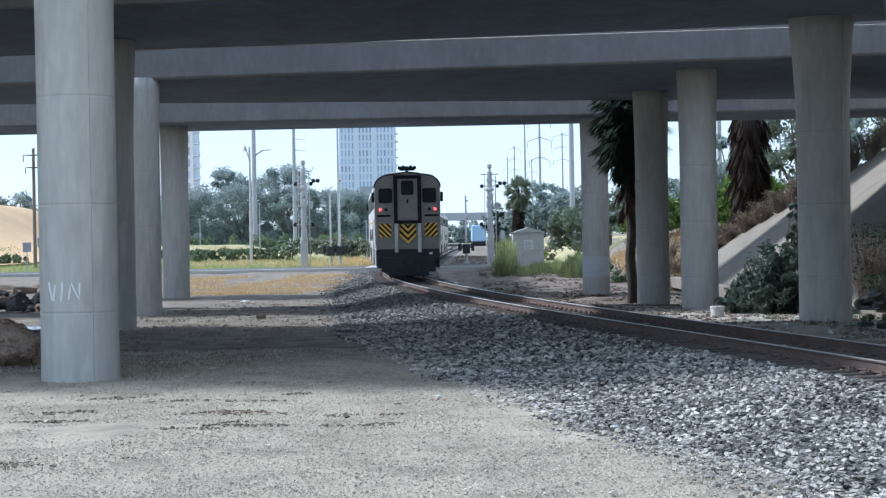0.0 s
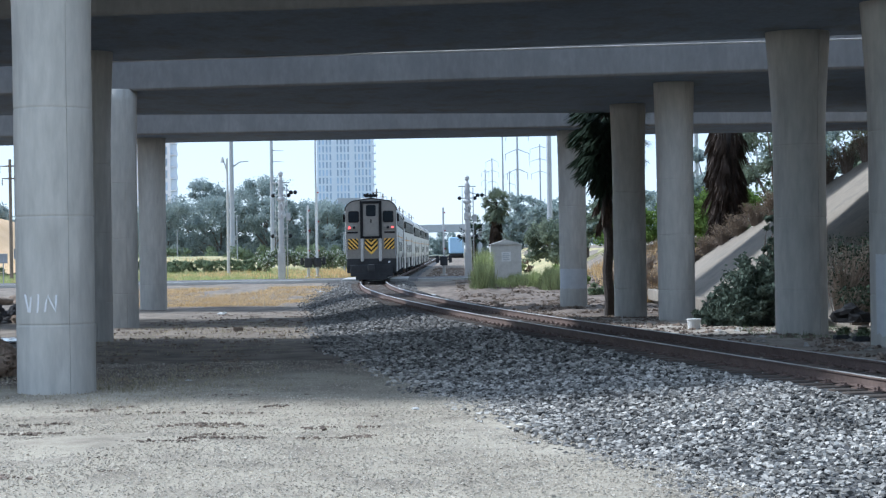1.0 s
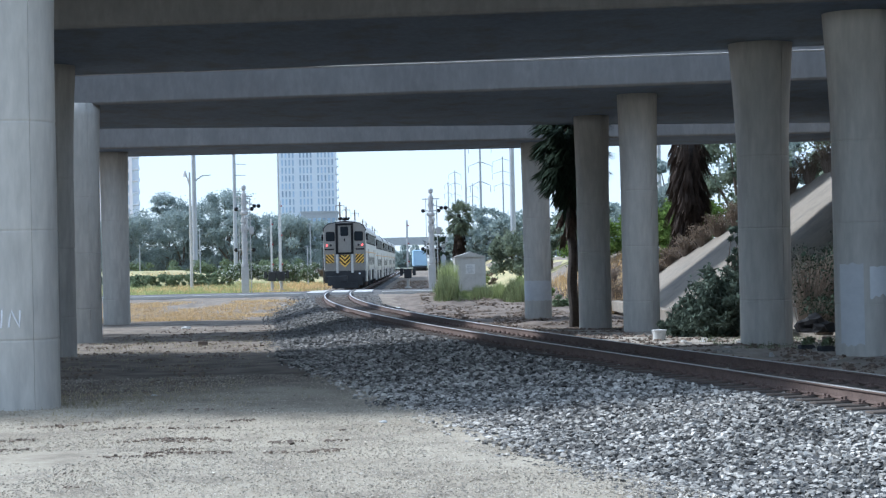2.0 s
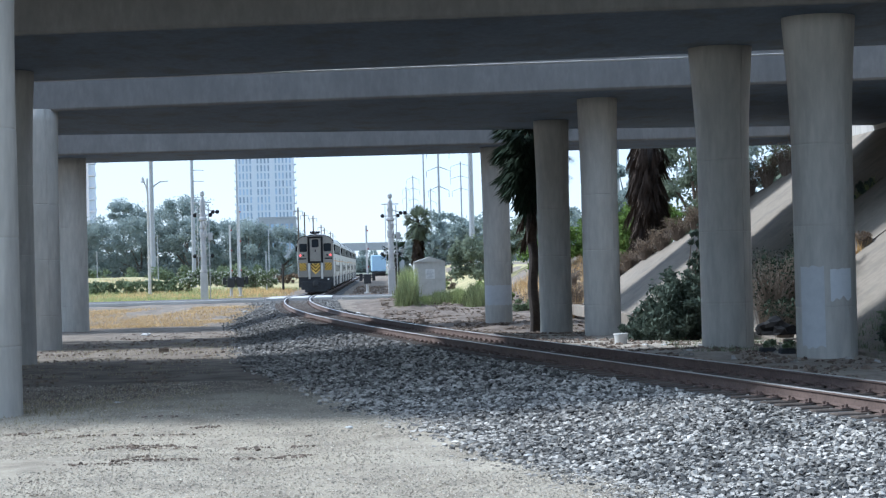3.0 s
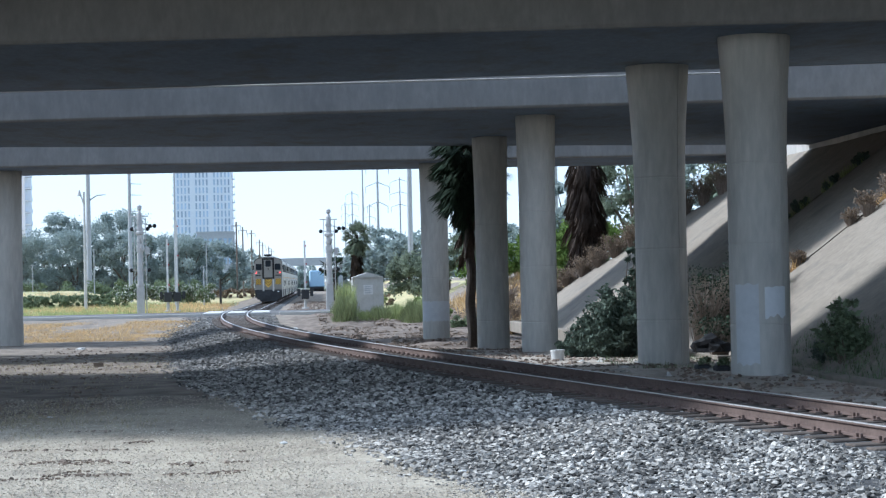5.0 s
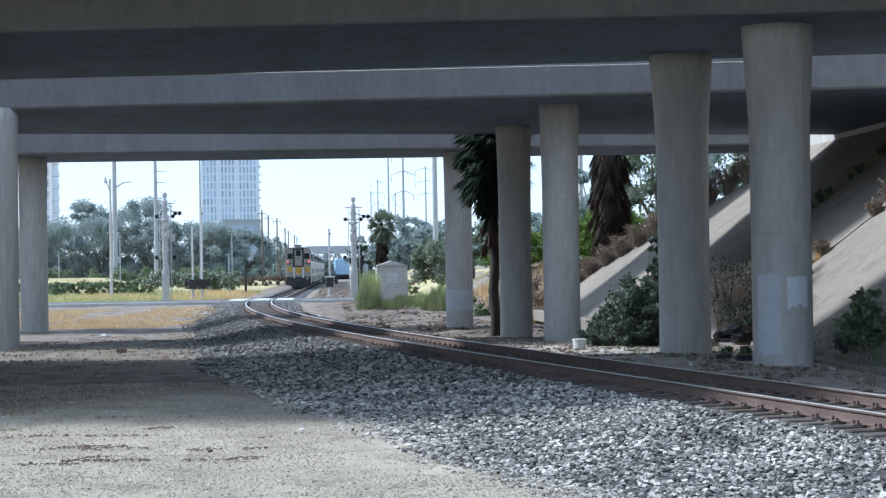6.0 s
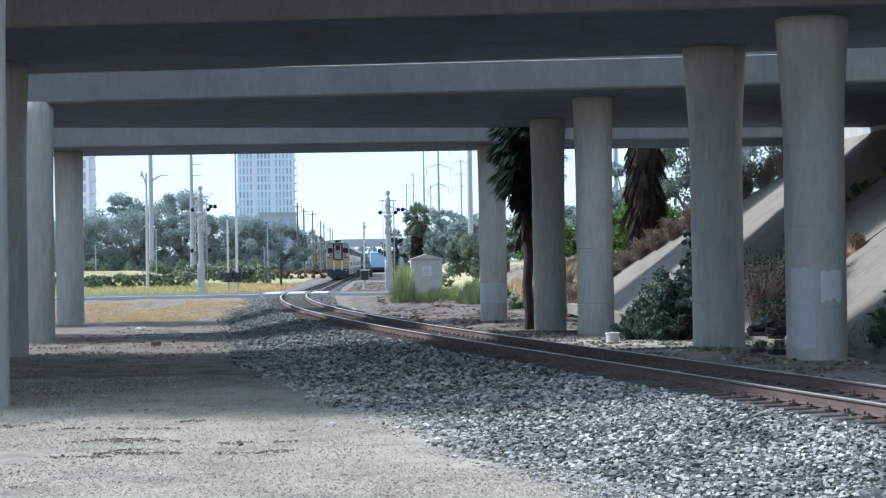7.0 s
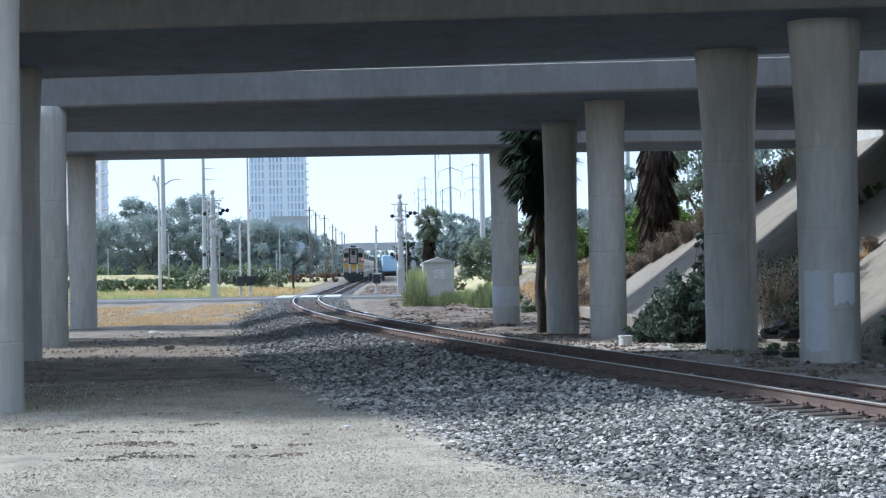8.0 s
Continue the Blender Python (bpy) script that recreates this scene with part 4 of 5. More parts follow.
# ---------------------------------------------------------------- road, field and background
whitepaint = surface("aged_white_paint", (0.55, 0.55, 0.53), (0.7, 0.7, 0.68), 1.0, 10.0, 0.6, 0.05, 0.003, stain=(0.35, 0.34, 0.31), amount=0.4)
silverpaint = surface("aluminium_paint", (0.40, 0.395, 0.38), (0.52, 0.51, 0.49), 1.0, 9.0, 0.5, 0.04, 0.003, metal=0.3, stain=(0.36, 0.34, 0.31), amount=0.4)
hutmat = surface("hut_sheet_metal", (0.42, 0.41, 0.38), (0.5, 0.49, 0.45), 0.7, 7.0, 0.6, 0.05, 0.003, stain=(0.3, 0.28, 0.24), amount=0.4)
woodpole = surface("pole_wood", (0.12, 0.095, 0.075), (0.22, 0.18, 0.145), 1.0, 12.0, 0.9, 0.3, 0.01, squash=(1, 1, 0.15))
# distance haze is put into the pale wall and glass colours
towerwall = surface("hazed_tower_cladding", (0.66, 0.70, 0.75), (0.76, 0.80, 0.84), 0.06, 1.0, 0.6, 0, 0)
towerglass = surface("hazed_tower_glass", (0.32, 0.42, 0.54), (0.42, 0.52, 0.64), 0.08, 1.0, 0.15, 0, 0, vary=0.3)
# colour of the pale blue haze under the far overpass
hazebluemat = surface("haze_blue", (0.36, 0.55, 0.75), (0.46, 0.64, 0.82), 0.4, 3.0, 0.7, 0.1, 0.02)
farwall = surface("far_concrete", (0.36, 0.37, 0.38), (0.45, 0.46, 0.47), 0.1, 1.5, 0.9, 0.1, 0.02)
dullpatch = surface("grey_overpaint_dull", (0.47, 0.485, 0.495), (0.55, 0.565, 0.57), 1.0, 6.0, 0.85, 0.1, 0.004)
redmat = surface("signal_red", (0.3, 0.02, 0.02), (0.36, 0.03, 0.03), 2, 8, 0.3, 0)


def make_road():
    road = thing("road", "asphalt road crossing the track on the level", "road", kind="structure")
    bm = bmesh.new()
    xs = np.linspace(-120, 60, 60)
    rows = [[bm.verts.new((x, y, 0.385 if 110.2 < y < 117.8 else 0.1)) for y in (109.2, 110.3, 112, 114, 116, 117.7, 118.8)] for x in xs]
    for a, b in zip(rows, rows[1:]):
        for k in range(6):
            bm.faces.new((a[k], b[k], b[k + 1], a[k + 1]))
    part("carriageway", bm, asphalt, road, "worn grey asphalt")
    first = None
    for k in range(4):
        for side, w in ((-1.55, 0.6), (0.0, 0.62), (1.55, 0.6)):
            y = 110.9 + k * 2.02
            m = track_frame(y, side, RAIL - 0.004)
            if first is None:
                first = part("crossing_panel", boxes((-0.58, 0.58, -0.98, 0.98, -0.15, 0), bevel=0.01), panelmat, road, "pale concrete crossing panel")
                first.matrix_basis = m
            else:
                share("crossing_panel", first, m, road)
    # low white-edged kerb and a pipe rail beyond the road
    part("kerb", boxes((-120, -5.2, 109.0, 109.2, 0.2, 0.42), bevel=0.02), panelmat, road)
    part("kerb", boxes((-0.2, 40, 109.0, 109.2, 0.2, 0.42), bevel=0.02), panelmat, road)


def make_field():
    xs, ys = np.linspace(-43, -4.5, 40), np.linspace(119, 420, 60)
    gx, gy = np.meshgrid(xs, ys)
    lim = track_x(gy) - 4.5
    gx = np.minimum(gx, lim)
    z = ground_z(gx, gy) + 0.03 + 0.5 * smooth01(gy, 170, 200) * smooth01(-gx, 8, 20)
    idx = np.arange(gx.size).reshape(gx.shape)
    faces = np.stack([idx[:-1, :-1], idx[:-1, 1:], idx[1:, 1:], idx[1:, :-1]], -1).reshape(-1, 4)
    tagged(bulk("meadow", np.stack([gx, gy, z], -1).reshape(-1, 3), faces, meadowmat), "open meadow of green and straw-coloured grass", "meadow", kind="structure")
    xs, ys = np.linspace(0, 1, 30), np.linspace(119, 420, 50)
    u, gy = np.meshgrid(xs, ys)
    gx = track_x(gy) + 9.0 + u * 80
    z = ground_z(gx, gy) + 0.04
    tagged(bulk("verge", np.stack([gx, gy, z], -1).reshape(-1, 3), np.stack([(i := np.arange(gx.size).reshape(gx.shape))[:-1, :-1], i[:-1, 1:], i[1:, 1:], i[1:, :-1]], -1).reshape(-1, 4), meadowmat), "grassy bank beside the railway", "verge", kind="structure")
    gx, gy = np.meshgrid(np.linspace(-160, -43, 60), np.linspace(119, 420, 90))
    z = ground_z(gx, gy) + 0.35
    i = np.arange(gx.size).reshape(gx.shape)
    tagged(bulk("straw_hill", np.stack([gx, gy, z], -1).reshape(-1, 3), np.stack([i[:-1, :-1], i[:-1, 1:], i[1:, 1:], i[1:, :-1]], -1).reshape(-1, 4), hillmat), "straw-coloured bare hill beyond the road", "hill", kind="structure")
    gx, gy = np.meshgrid(np.linspace(-2500, 2500, 20), np.linspace(421, 3500, 20))
    i = np.arange(gx.size).reshape(gx.shape)
    tagged(bulk("far_land", np.stack([gx, gy, 0 * gx + 0.45], -1).reshape(-1, 3), np.stack([i[:-1, :-1], i[:-1, 1:], i[1:, 1:], i[1:, :-1]], -1).reshape(-1, 4), farlandmat), "far flat land of grass and grey brush", "land", kind="structure")
    u, gy = np.meshgrid(np.linspace(0, 1, 44), np.linspace(66, 107.5, 150))
    gx = track_x(gy) + 2.75 + u * 11.0
    lump = np.array([noise.noise((a * 0.7, b * 0.5, 6)) + 0.5 * noise.noise((a * 2, b * 1.6, 2)) for a, b in zip(gx.ravel(), gy.ravel())]).reshape(gx.shape)
    edge = np.minimum(smooth01(u, 0, 0.2), 1 - smooth01(u, 0.8, 1)) * np.minimum(smooth01(gy, 66, 72), 1 - smooth01(gy, 103, 107.5))
    z = ground_z(gx, gy) - 0.03 + edge * (0.17 + 0.13 * lump)
    i = np.arange(gx.size).reshape(gx.shape)
    tagged(bulk("dirt_bank", np.stack([gx, gy, z], -1).reshape(-1, 3), np.stack([i[:-1, :-1], i[:-1, 1:], i[1:, 1:], i[1:, :-1]], -1).reshape(-1, 4), bankmat), "low bank of stony brown dirt beside the track", "dirt bank", kind="structure")
    u, gy = np.meshgrid(np.linspace(0, 1, 22), np.linspace(20, 67, 110))
    near = track_x(gy) + 2.7
    gx = near + u * np.maximum(11.5 - near, 0.5)
    lump = np.array([noise.noise((a * 0.9, b * 0.7, 3)) + 0.5 * noise.noise((a * 2.6, b * 2.1, 5)) for a, b in zip(gx.ravel(), gy.ravel())]).reshape(gx.shape)
    edge = smooth01(u, 0, 0.12) * np.minimum(smooth01(gy, 20, 22), 1 - smooth01(gy, 65, 67))
    z = ground_z(gx, gy) - 0.05 + edge * (0.085 + 0.035 * lump)
    i = np.arange(gx.size).reshape(gx.shape)
    tagged(bulk("dirt_strip", np.stack([gx, gy, z], -1).reshape(-1, 3), np.stack([i[:-1, :-1], i[:-1, 1:], i[1:, 1:], i[1:, :-1]], -1).reshape(-1, 4), trodden), "trodden brown dirt between track and slope", "dirt", kind="structure")
    r = np.random.default_rng(8)
    n = 7000
    y = r.uniform(119, 190, n)
    x = -5 - 50 * r.random(n)
    green = np.array([noise.noise((a * 0.12, b * 0.05, 2)) for a, b in zip(x, y)]) + 0.25 * r.normal(size=n) + 0.3 * np.clip((-x - 12) / 5, -1, 1) > 0.0
    z = ground_z(x, y) + 0.03 + 0.5 * smooth01(y, 170, 200) * smooth01(-x, 8, 20)
    tufts("meadow_grass", x[green], y[green], z[green], 0.4, greengrass, "green meadow grass beyond the road", 21, 7, 0.25)
    tufts("straw_grass", x[~green], y[~green], z[~green], 0.42, drygrass, "straw-coloured dry meadow grass", 22, 7, 0.25)
    # dry yellow patch between the last bridge and the road
    n = 2600
    y = r.uniform(80, 101, n)
    x = -16 + 10.5 * r.random(n) + 0.9 * r.normal(size=n)
    keep = np.array([noise.noise((a * 0.25, b * 0.12, 5)) for a, b in zip(x, y)]) > -0.25
    tufts("dry_grass", x[keep], y[keep], ground_z(x[keep], y[keep]), 0.13, drygrass, "trampled yellow dry grass", 23, 9, 0.22, 0.9)
    # thin weeds under and before the bridges
    n = 900
    y = np.r_[r.uniform(38, 58, n // 2), r.normal(30.5, 2.0, n // 2)]
    x = np.r_[-9 + 6 * r.random(n // 2), r.normal(-5.0, 1.3, n // 2)]
    tufts("dry_weeds", x, y, ground_z(x, y), 0.07, paleweed, "thin dry weeds round the column feet", 24, 5, 0.12, 0.9)
    for i, (cx, cy, w, n, h) in enumerate(((3.55, 97, 0.24, 460, 1.35), (4.7, 99, 0.4, 260, 0.45), (5.5, 99.5, 0.4, 320, 0.6), (6.6, 98, 0.35, 280, 0.85), (7.4, 96, 0.35, 380, 1.1), (8.1, 99, 0.6, 300, 1.0), (5.9, 98.4, 0.5, 240, 0.75), (3.75, 100.5, 0.25, 260, 1.75), (4.3, 108, 0.5, 300, 1.7))):
        x, y = r.normal(cx, w, n), r.normal(cy, 0.8, n)
        h = h * np.clip(1.15 - 0.35 * abs(x - cx) / w, 0.3, 1.2)
        tufts("grass_clump", x, y, ground_z(x, y), h, hutgrass if i % 2 == 0 else greengrass, "clump of tall green grass by the signal hut", 25 + i, 8, 0.1, 0.28)


def make_tower():
    """A tall block of flats with rows of windows and balconies at its corners."""
    t = thing("apartment_tower", "tall pale blue-grey apartment tower", "building", pose(-28.5, 650, 0))
    part("wall", boxes((-10.7, 10.7, 0, 20, 0, 63)), towerwall, t, "panelled facade, paled for haze")
    part("roof", boxes((-10.9, 10.9, -0.2, 20.2, 63, 63.8)), farwall, t)
    first = None
    for f in range(19):
        for c in range(15):
            if c in (4, 9):
                continue
            m = pose(-9.6 + c * 1.37, -0.06, 5 + f * 3.0)
            if first is None:
                first = part("window", boxes((-0.3, 0.3, -0.05, 0.1, -1.15, 1.15)), towerglass, t)
                first.matrix_basis = m
            else:
                share("window", first, m, t)
    for s in (-1, 1):
        for f in range(19):
            part("balcony", boxes((s * 11.2 - 0.6, s * 11.2 + 0.6, 1, 6, 3.2 + f * 3.0, 3.5 + f * 3.0), (s * 11.7 - 0.04, s * 11.7 + 0.04, 1, 6, 3.5 + f * 3.0, 4.4 + f * 3.0)), towerwall, t)
    low = thing("apartment_building", "lower blue-grey block before the tower", "building", pose(-20, 560, 0))
    part("wall", boxes((-7, 5, 0, 14, 0, 19)), farwall, low)
    part("roof", boxes((-7.2, 5.2, -0.2, 14.2, 19, 19.5)), farwall, low)
    for f in range(5):
        for c in range(7):
            part("window", boxes((-6.3 + c * 1.6, -5.3 + c * 1.6, -0.05, 0.1, 2.5 + f * 3.2, 4.4 + f * 3.2)), towerglass, low)
    far = thing("apartment_tower", "distant slim pale tower with balconies", "building", pose(-65.6, 430, 0))
    part("wall", boxes((-6, 2.6, 0, 12, 0, 52)), towerwall, far)
    for f in range(16):
        part("balcony", boxes((2.6, 3.8, 0.5, 5, 3 + f * 3.0, 3.25 + f * 3.0), (3.74, 3.8, 0.5, 5, 3.25 + f * 3.0, 4.1 + f * 3.0)), towerwall, far)
        for c in range(4):
            part("window", boxes((-5.4 + c * 2.0, -4.2 + c * 2.0, -0.05, 0.1, 3.2 + f * 3.0, 5.2 + f * 3.0)), towerglass, far)


def make_far_bridge():
    b = thing("far_overpass", "distant grey road overpass across the railway", "bridge")
    bm = bmesh.new()
    xs = np.linspace(-70, 70, 40)
    zz = [4.2 + 3.6 * float(smooth01(np.array(x), -35, 2)) for x in xs]
    rows = [[bm.verts.new(p) for p in ((x, 450, z - 1.1), (x, 459, z - 1.1), (x, 459, z + 0.9), (x, 450, z + 0.9))] for x, z in zip(xs, zz)]
    for a, c in zip(rows, rows[1:]):
        for k in range(4):
            bm.faces.new((a[k], a[(k + 1) % 4], c[(k + 1) % 4], c[k]))
    bmesh.ops.recalc_face_normals(bm, faces=bm.faces[:])
    part("deck", bm, farwall, b)
    for x in (-38, -22, -7, 16, 32, 50):
        part("pier", boxes((x - 0.5, x + 0.5, 451.5, 457.5, -0.2, 6.6 if x > -10 else 4.2)), farwall, b)


def pole(name, x, y, h, r0, r1, mat, label, category="pole", arms=(), z=None, group=""):
    """A tapered pole with cross-arms (height, half length, drop)."""
    zz = float(ground_z(x, y)) if z is None else z
    t = thing(name, label, category, pose(x, y, zz - 0.2), group)
    part("shaft", bar((0, 0, 0), (0, 0, h), r0, r1, 12), mat, t)
    for z0, half, drop in arms:
        for s in (-1, 1):
            bm = bar((0, 0, z0), (s * half, 0, z0 - drop), r1 * 0.55, r1 * 0.3, 6)
            a = part("arm", bm, mat, t)
            part("insulator", bar((s * half, 0, z0 - drop), (s * half, 0, z0 - drop - 0.09 * h * 0.6), r1 * 0.35, seg=6), mat, a)
    return t


def make_poles():
    lamp = pole("street_lamp", -18.67, 165, 11.6, 0.16, 0.09, silverpaint, "tall grey street lamp with a drooping head", "street lamp")
    part("lamp_arm", tube(bmesh.new(), [(0, 0, 10.2), (-0.2, 0, 11.0), (-0.45, 0, 11.5)], [0.07, 0.06, 0.05], 8), silverpaint, lamp)
    part("lamp_head", tube(bmesh.new(), [(-0.45, 0, 11.75), (-0.45, 0, 11.5), (-0.45, 0, 11.2)], [0.08, 0.16, 0.24], 12), silverpaint, lamp, "bell-shaped lamp head")
    big = pole("steel_pole", -26.55, 240, 24, 0.38, 0.26, steelmat, "thick galvanised steel transmission pole", arms=())
    part("arm", tube(bmesh.new(), [(0, 0, 14.4), (1.2, 0, 15.2), (2.4, 0, 15.3)], [0.12, 0.09, 0.06], 8), steelmat, big)
    b2 = pole("steel_pole", -17.4, 200, 21, 0.26, 0.16, steelmat, "slim galvanised steel pole beside the road")
    for z in (11.2, 13.1, 14.4):
        part("arm", bar((0, 0, z), (1.4, 0, z - 0.05), 0.05, 0.03, 6), steelmat, b2)
    pole("steel_pole", -10.4, 170, 13.6, 0.12, 0.08, steelmat, "thin grey pole beside the crossing")
    pole("steel_pole", 15.35, 200, 22, 0.33, 0.26, steelmat, "thick pale steel pole beside the bank")
    for x, y, h, a in ((19.15, 330, 23.8, 2.2), (20.7, 420, 31, 0.9), (37.1, 520, 31.5, 3.0), (25.8, 600, 32, 2.2), (27.2, 700, 33, 1.5), (33, 620, 28, 2.0)):
        pole("transmission_pole", x, y, h + 0.2, 0.32, 0.17, steelmat, "tall steel power pole with pairs of cross-arms", arms=((h - 0.4, a, 0.9), (h - 4.2, a * 1.05, 0.9), (h - 8.0, a * 0.9, 0.9)) if a > 1 else ((h - 1, a, 0.3),), group="power poles along the railway")
    for x, y in ((-6.97, 275), (-6.5, 300), (-5.3, 320), (-4.65, 390), (-4.2, 420), (-3.0, 450 + 15), (-2.5, 500)):
        pole("utility_pole", x, y, 12.4, 0.16, 0.12, woodpole, "weathered wooden utility pole along the railway", arms=((11.8, 0.7, 0.0),), group="row of utility poles")
    pole("utility_pole", -36.1, 150, 11.0, 0.17, 0.13, woodpole, "dark wooden utility pole with cross-arms", arms=((10.4, 0.9, 0.0), (9.3, 0.7, 0.0)))
    pole("marker_post", -6.02, 170, 3.0, 0.12, 0.12, surface("charred_post", (0.02, 0.018, 0.016), (0.05, 0.045, 0.04), 2, 9, 0.9, 0.2), "short black post in the meadow", "post")
    pole("steel_pole", 31.4, 130, 12, 0.5, 0.5, steelmat, "thick pale pole behind the slope", z=1.0)
    pole("street_lamp", 33.0, 165, 9.6, 0.12, 0.08, steelmat, "distant street lamp with a short arm", "street lamp", arms=((9.4, 0.8, -0.1),), z=2.0)
    pole("steel_pole", 24.6, 150, 12, 0.22, 0.2, steelmat, "pale steel pole behind the palm", z=1.0)
    for x, y, h in ((-23.2, 215, 6.6), (-9.9, 230, 8.0), (-32.2, 225, 5.5), (-8.0, 178, 4.4)):
        pole("lamp_post", x, y, h, 0.08, 0.06, steelmat, "slim grey lamp post before the trees", "lamp post", arms=((h - 0.1, 0.35, 0.0),))


def crossing_signal(x, y, m, seed, label):
    """Level-crossing mast seen from behind: crossbuck, lamps on arms, bell, gate works."""
    z = 0.28
    s = thing("crossing_signal", label, "railway signal", Matrix.Translation((x, y, z)) @ m, group="level crossing signals")
    part("mast", tube(bmesh.new(), [(0, 0, 0), (0, 0, 2.0), (0, 0, 2.02), (0, 0, 7.1)], [0.25, 0.24, 0.21, 0.18], 14), silverpaint, s)
    part("base_casing", boxes((-0.26, 0.26, -0.26, 0.26, 0, 1.9), bevel=0.03), silverpaint, s)
    part("bell", tube(bmesh.new(), [(0, 0, 7.1), (0, 0, 7.3), (0, 0, 7.42), (0, 0, 7.62), (0, 0, 7.72)], [0.14, 0.08, 0.17, 0.17, 0.05], 12), silverpaint, s, "grey bell on the mast head")
    for turn in (-42, 42):
        bm = bmesh.new()
        box(bm, -0.7, 0.7, -0.19 - 0.002 * turn / 42, -0.16, -0.12, 0.12, pose(0, 0, 5.0, 0, turn, 0))
        bmesh.ops.transform(bm, matrix=pose(0, 0, 0, 0, 0, 80), verts=bm.verts[:])
        part("crossbuck_blade", bm, silverpaint, s, "crossbuck blade seen almost edge-on")
    part("junction_box", boxes((-0.24, 0.24, -0.2, 0.2, 4.3, 4.95), bevel=0.08), silverpaint, s, "grey junction box")
    for zz, half in ((6.9, 0.62), (6.0, 0.55), (3.1, 0.62)):
        arm = part("lamp_arm", bar((-half, 0, zz), (half, 0, zz), 0.04, seg=8), silverpaint, s)
        if zz == 6.9:
            continue
        for e in (-1, 1):
            h = part("lamp", tube(bmesh.new(), [(e * half, -0.12, zz), (e * half, 0.05, zz), (e * half, 0.06, zz), (e * half, 0.3, zz)], [0.06, 0.14, 0.15, 0.1], 14), blackmat, arm, "black signal lamp with hood")
    part("collar", tube(bmesh.new(), [(0, 0, 5.55), (0, 0, 5.65), (0, 0, 5.8), (0, 0, 5.9)], [0.16, 0.3, 0.3, 0.16], 14), silverpaint, s)
    part("conduit", bar((0.42, 0, 0), (0.42, 0, 6.8), 0.035, seg=8), silverpaint, s)
    part("conduit", bar((-0.36, -0.1, 2.2), (-0.36, -0.1, 6.95), 0.025, seg=8), silverpaint, s)
    for k in range(9):
        part("rung", bar((0.12, -0.2, 2.4 + 0.42 * k), (0.42, -0.1, 2.4 + 0.42 * k), 0.018, seg=6), silverpaint, s)
    for zz, w in ((2.05, 0.29), (3.6, 0.26), (5.15, 0.25), (6.45, 0.24)):
        part("mast_band", tube(bmesh.new(), [(0, 0, zz - 0.07), (0, 0, zz + 0.07)], [w, w], 14), silverpaint, s)
    part("relay_box", boxes((0.36, 0.66, -0.16, 0.14, 4.2, 4.75), bevel=0.03), silverpaint, s, "small grey relay box")
    arm = part("side_lamp_arm", bar((0.1, 0, 6.45), (0.95, -0.25, 6.2), 0.035, seg=8), silverpaint, s)
    for e in (0.75, 1.05):
        part("lamp", tube(bmesh.new(), [(e, -0.35, 6.2), (e, -0.2, 6.2), (e, -0.18, 6.2), (e, 0.05, 6.2)], [0.06, 0.14, 0.15, 0.1], 12), blackmat, arm, "black signal lamp with hood")
    return s


def gate(x, y, h, label):
    """A raised crossing gate: stand, dark counterweights and the upright arm."""
    g = thing("crossing_gate", label, "crossing gate", pose(x, y, 0.3), group="raised crossing gates")
    part("stand", tube(bmesh.new(), [(0, 0, 0), (0, 0, 0.1), (0, 0, 0.12), (0, 0, 1.3)], [0.25, 0.25, 0.11, 0.11], 12), silverpaint, g)
    part("gate_mechanism", boxes((-0.28, 0.28, -0.25, 0.25, 0.75, 1.45), bevel=0.04), cardark, g, "dark drive casing")
    for e in (-1, 1):
        part("counterweight", boxes((e * 0.48 - 0.12, e * 0.48 + 0.12, -0.08, 0.08, 0.95, 1.5), (e * 0.4 - 0.15, e * 0.4 + 0.15, -0.03, 0.03, 1.15, 1.25), bevel=0.02), cardark, g)
    part("gate_arm", boxes((-0.07, 0.07, -0.03, 0.03, 1.4, h), bevel=0.01), whitepaint, g, "upright white gate arm")
    for k in range(3):
        z = 2.0 + k * (h - 2.4) / 2
        part("arm_lamp", bar((0.1, -0.06, z), (0.1, 0.06, z), 0.06, seg=10), redmat, g)
    return g


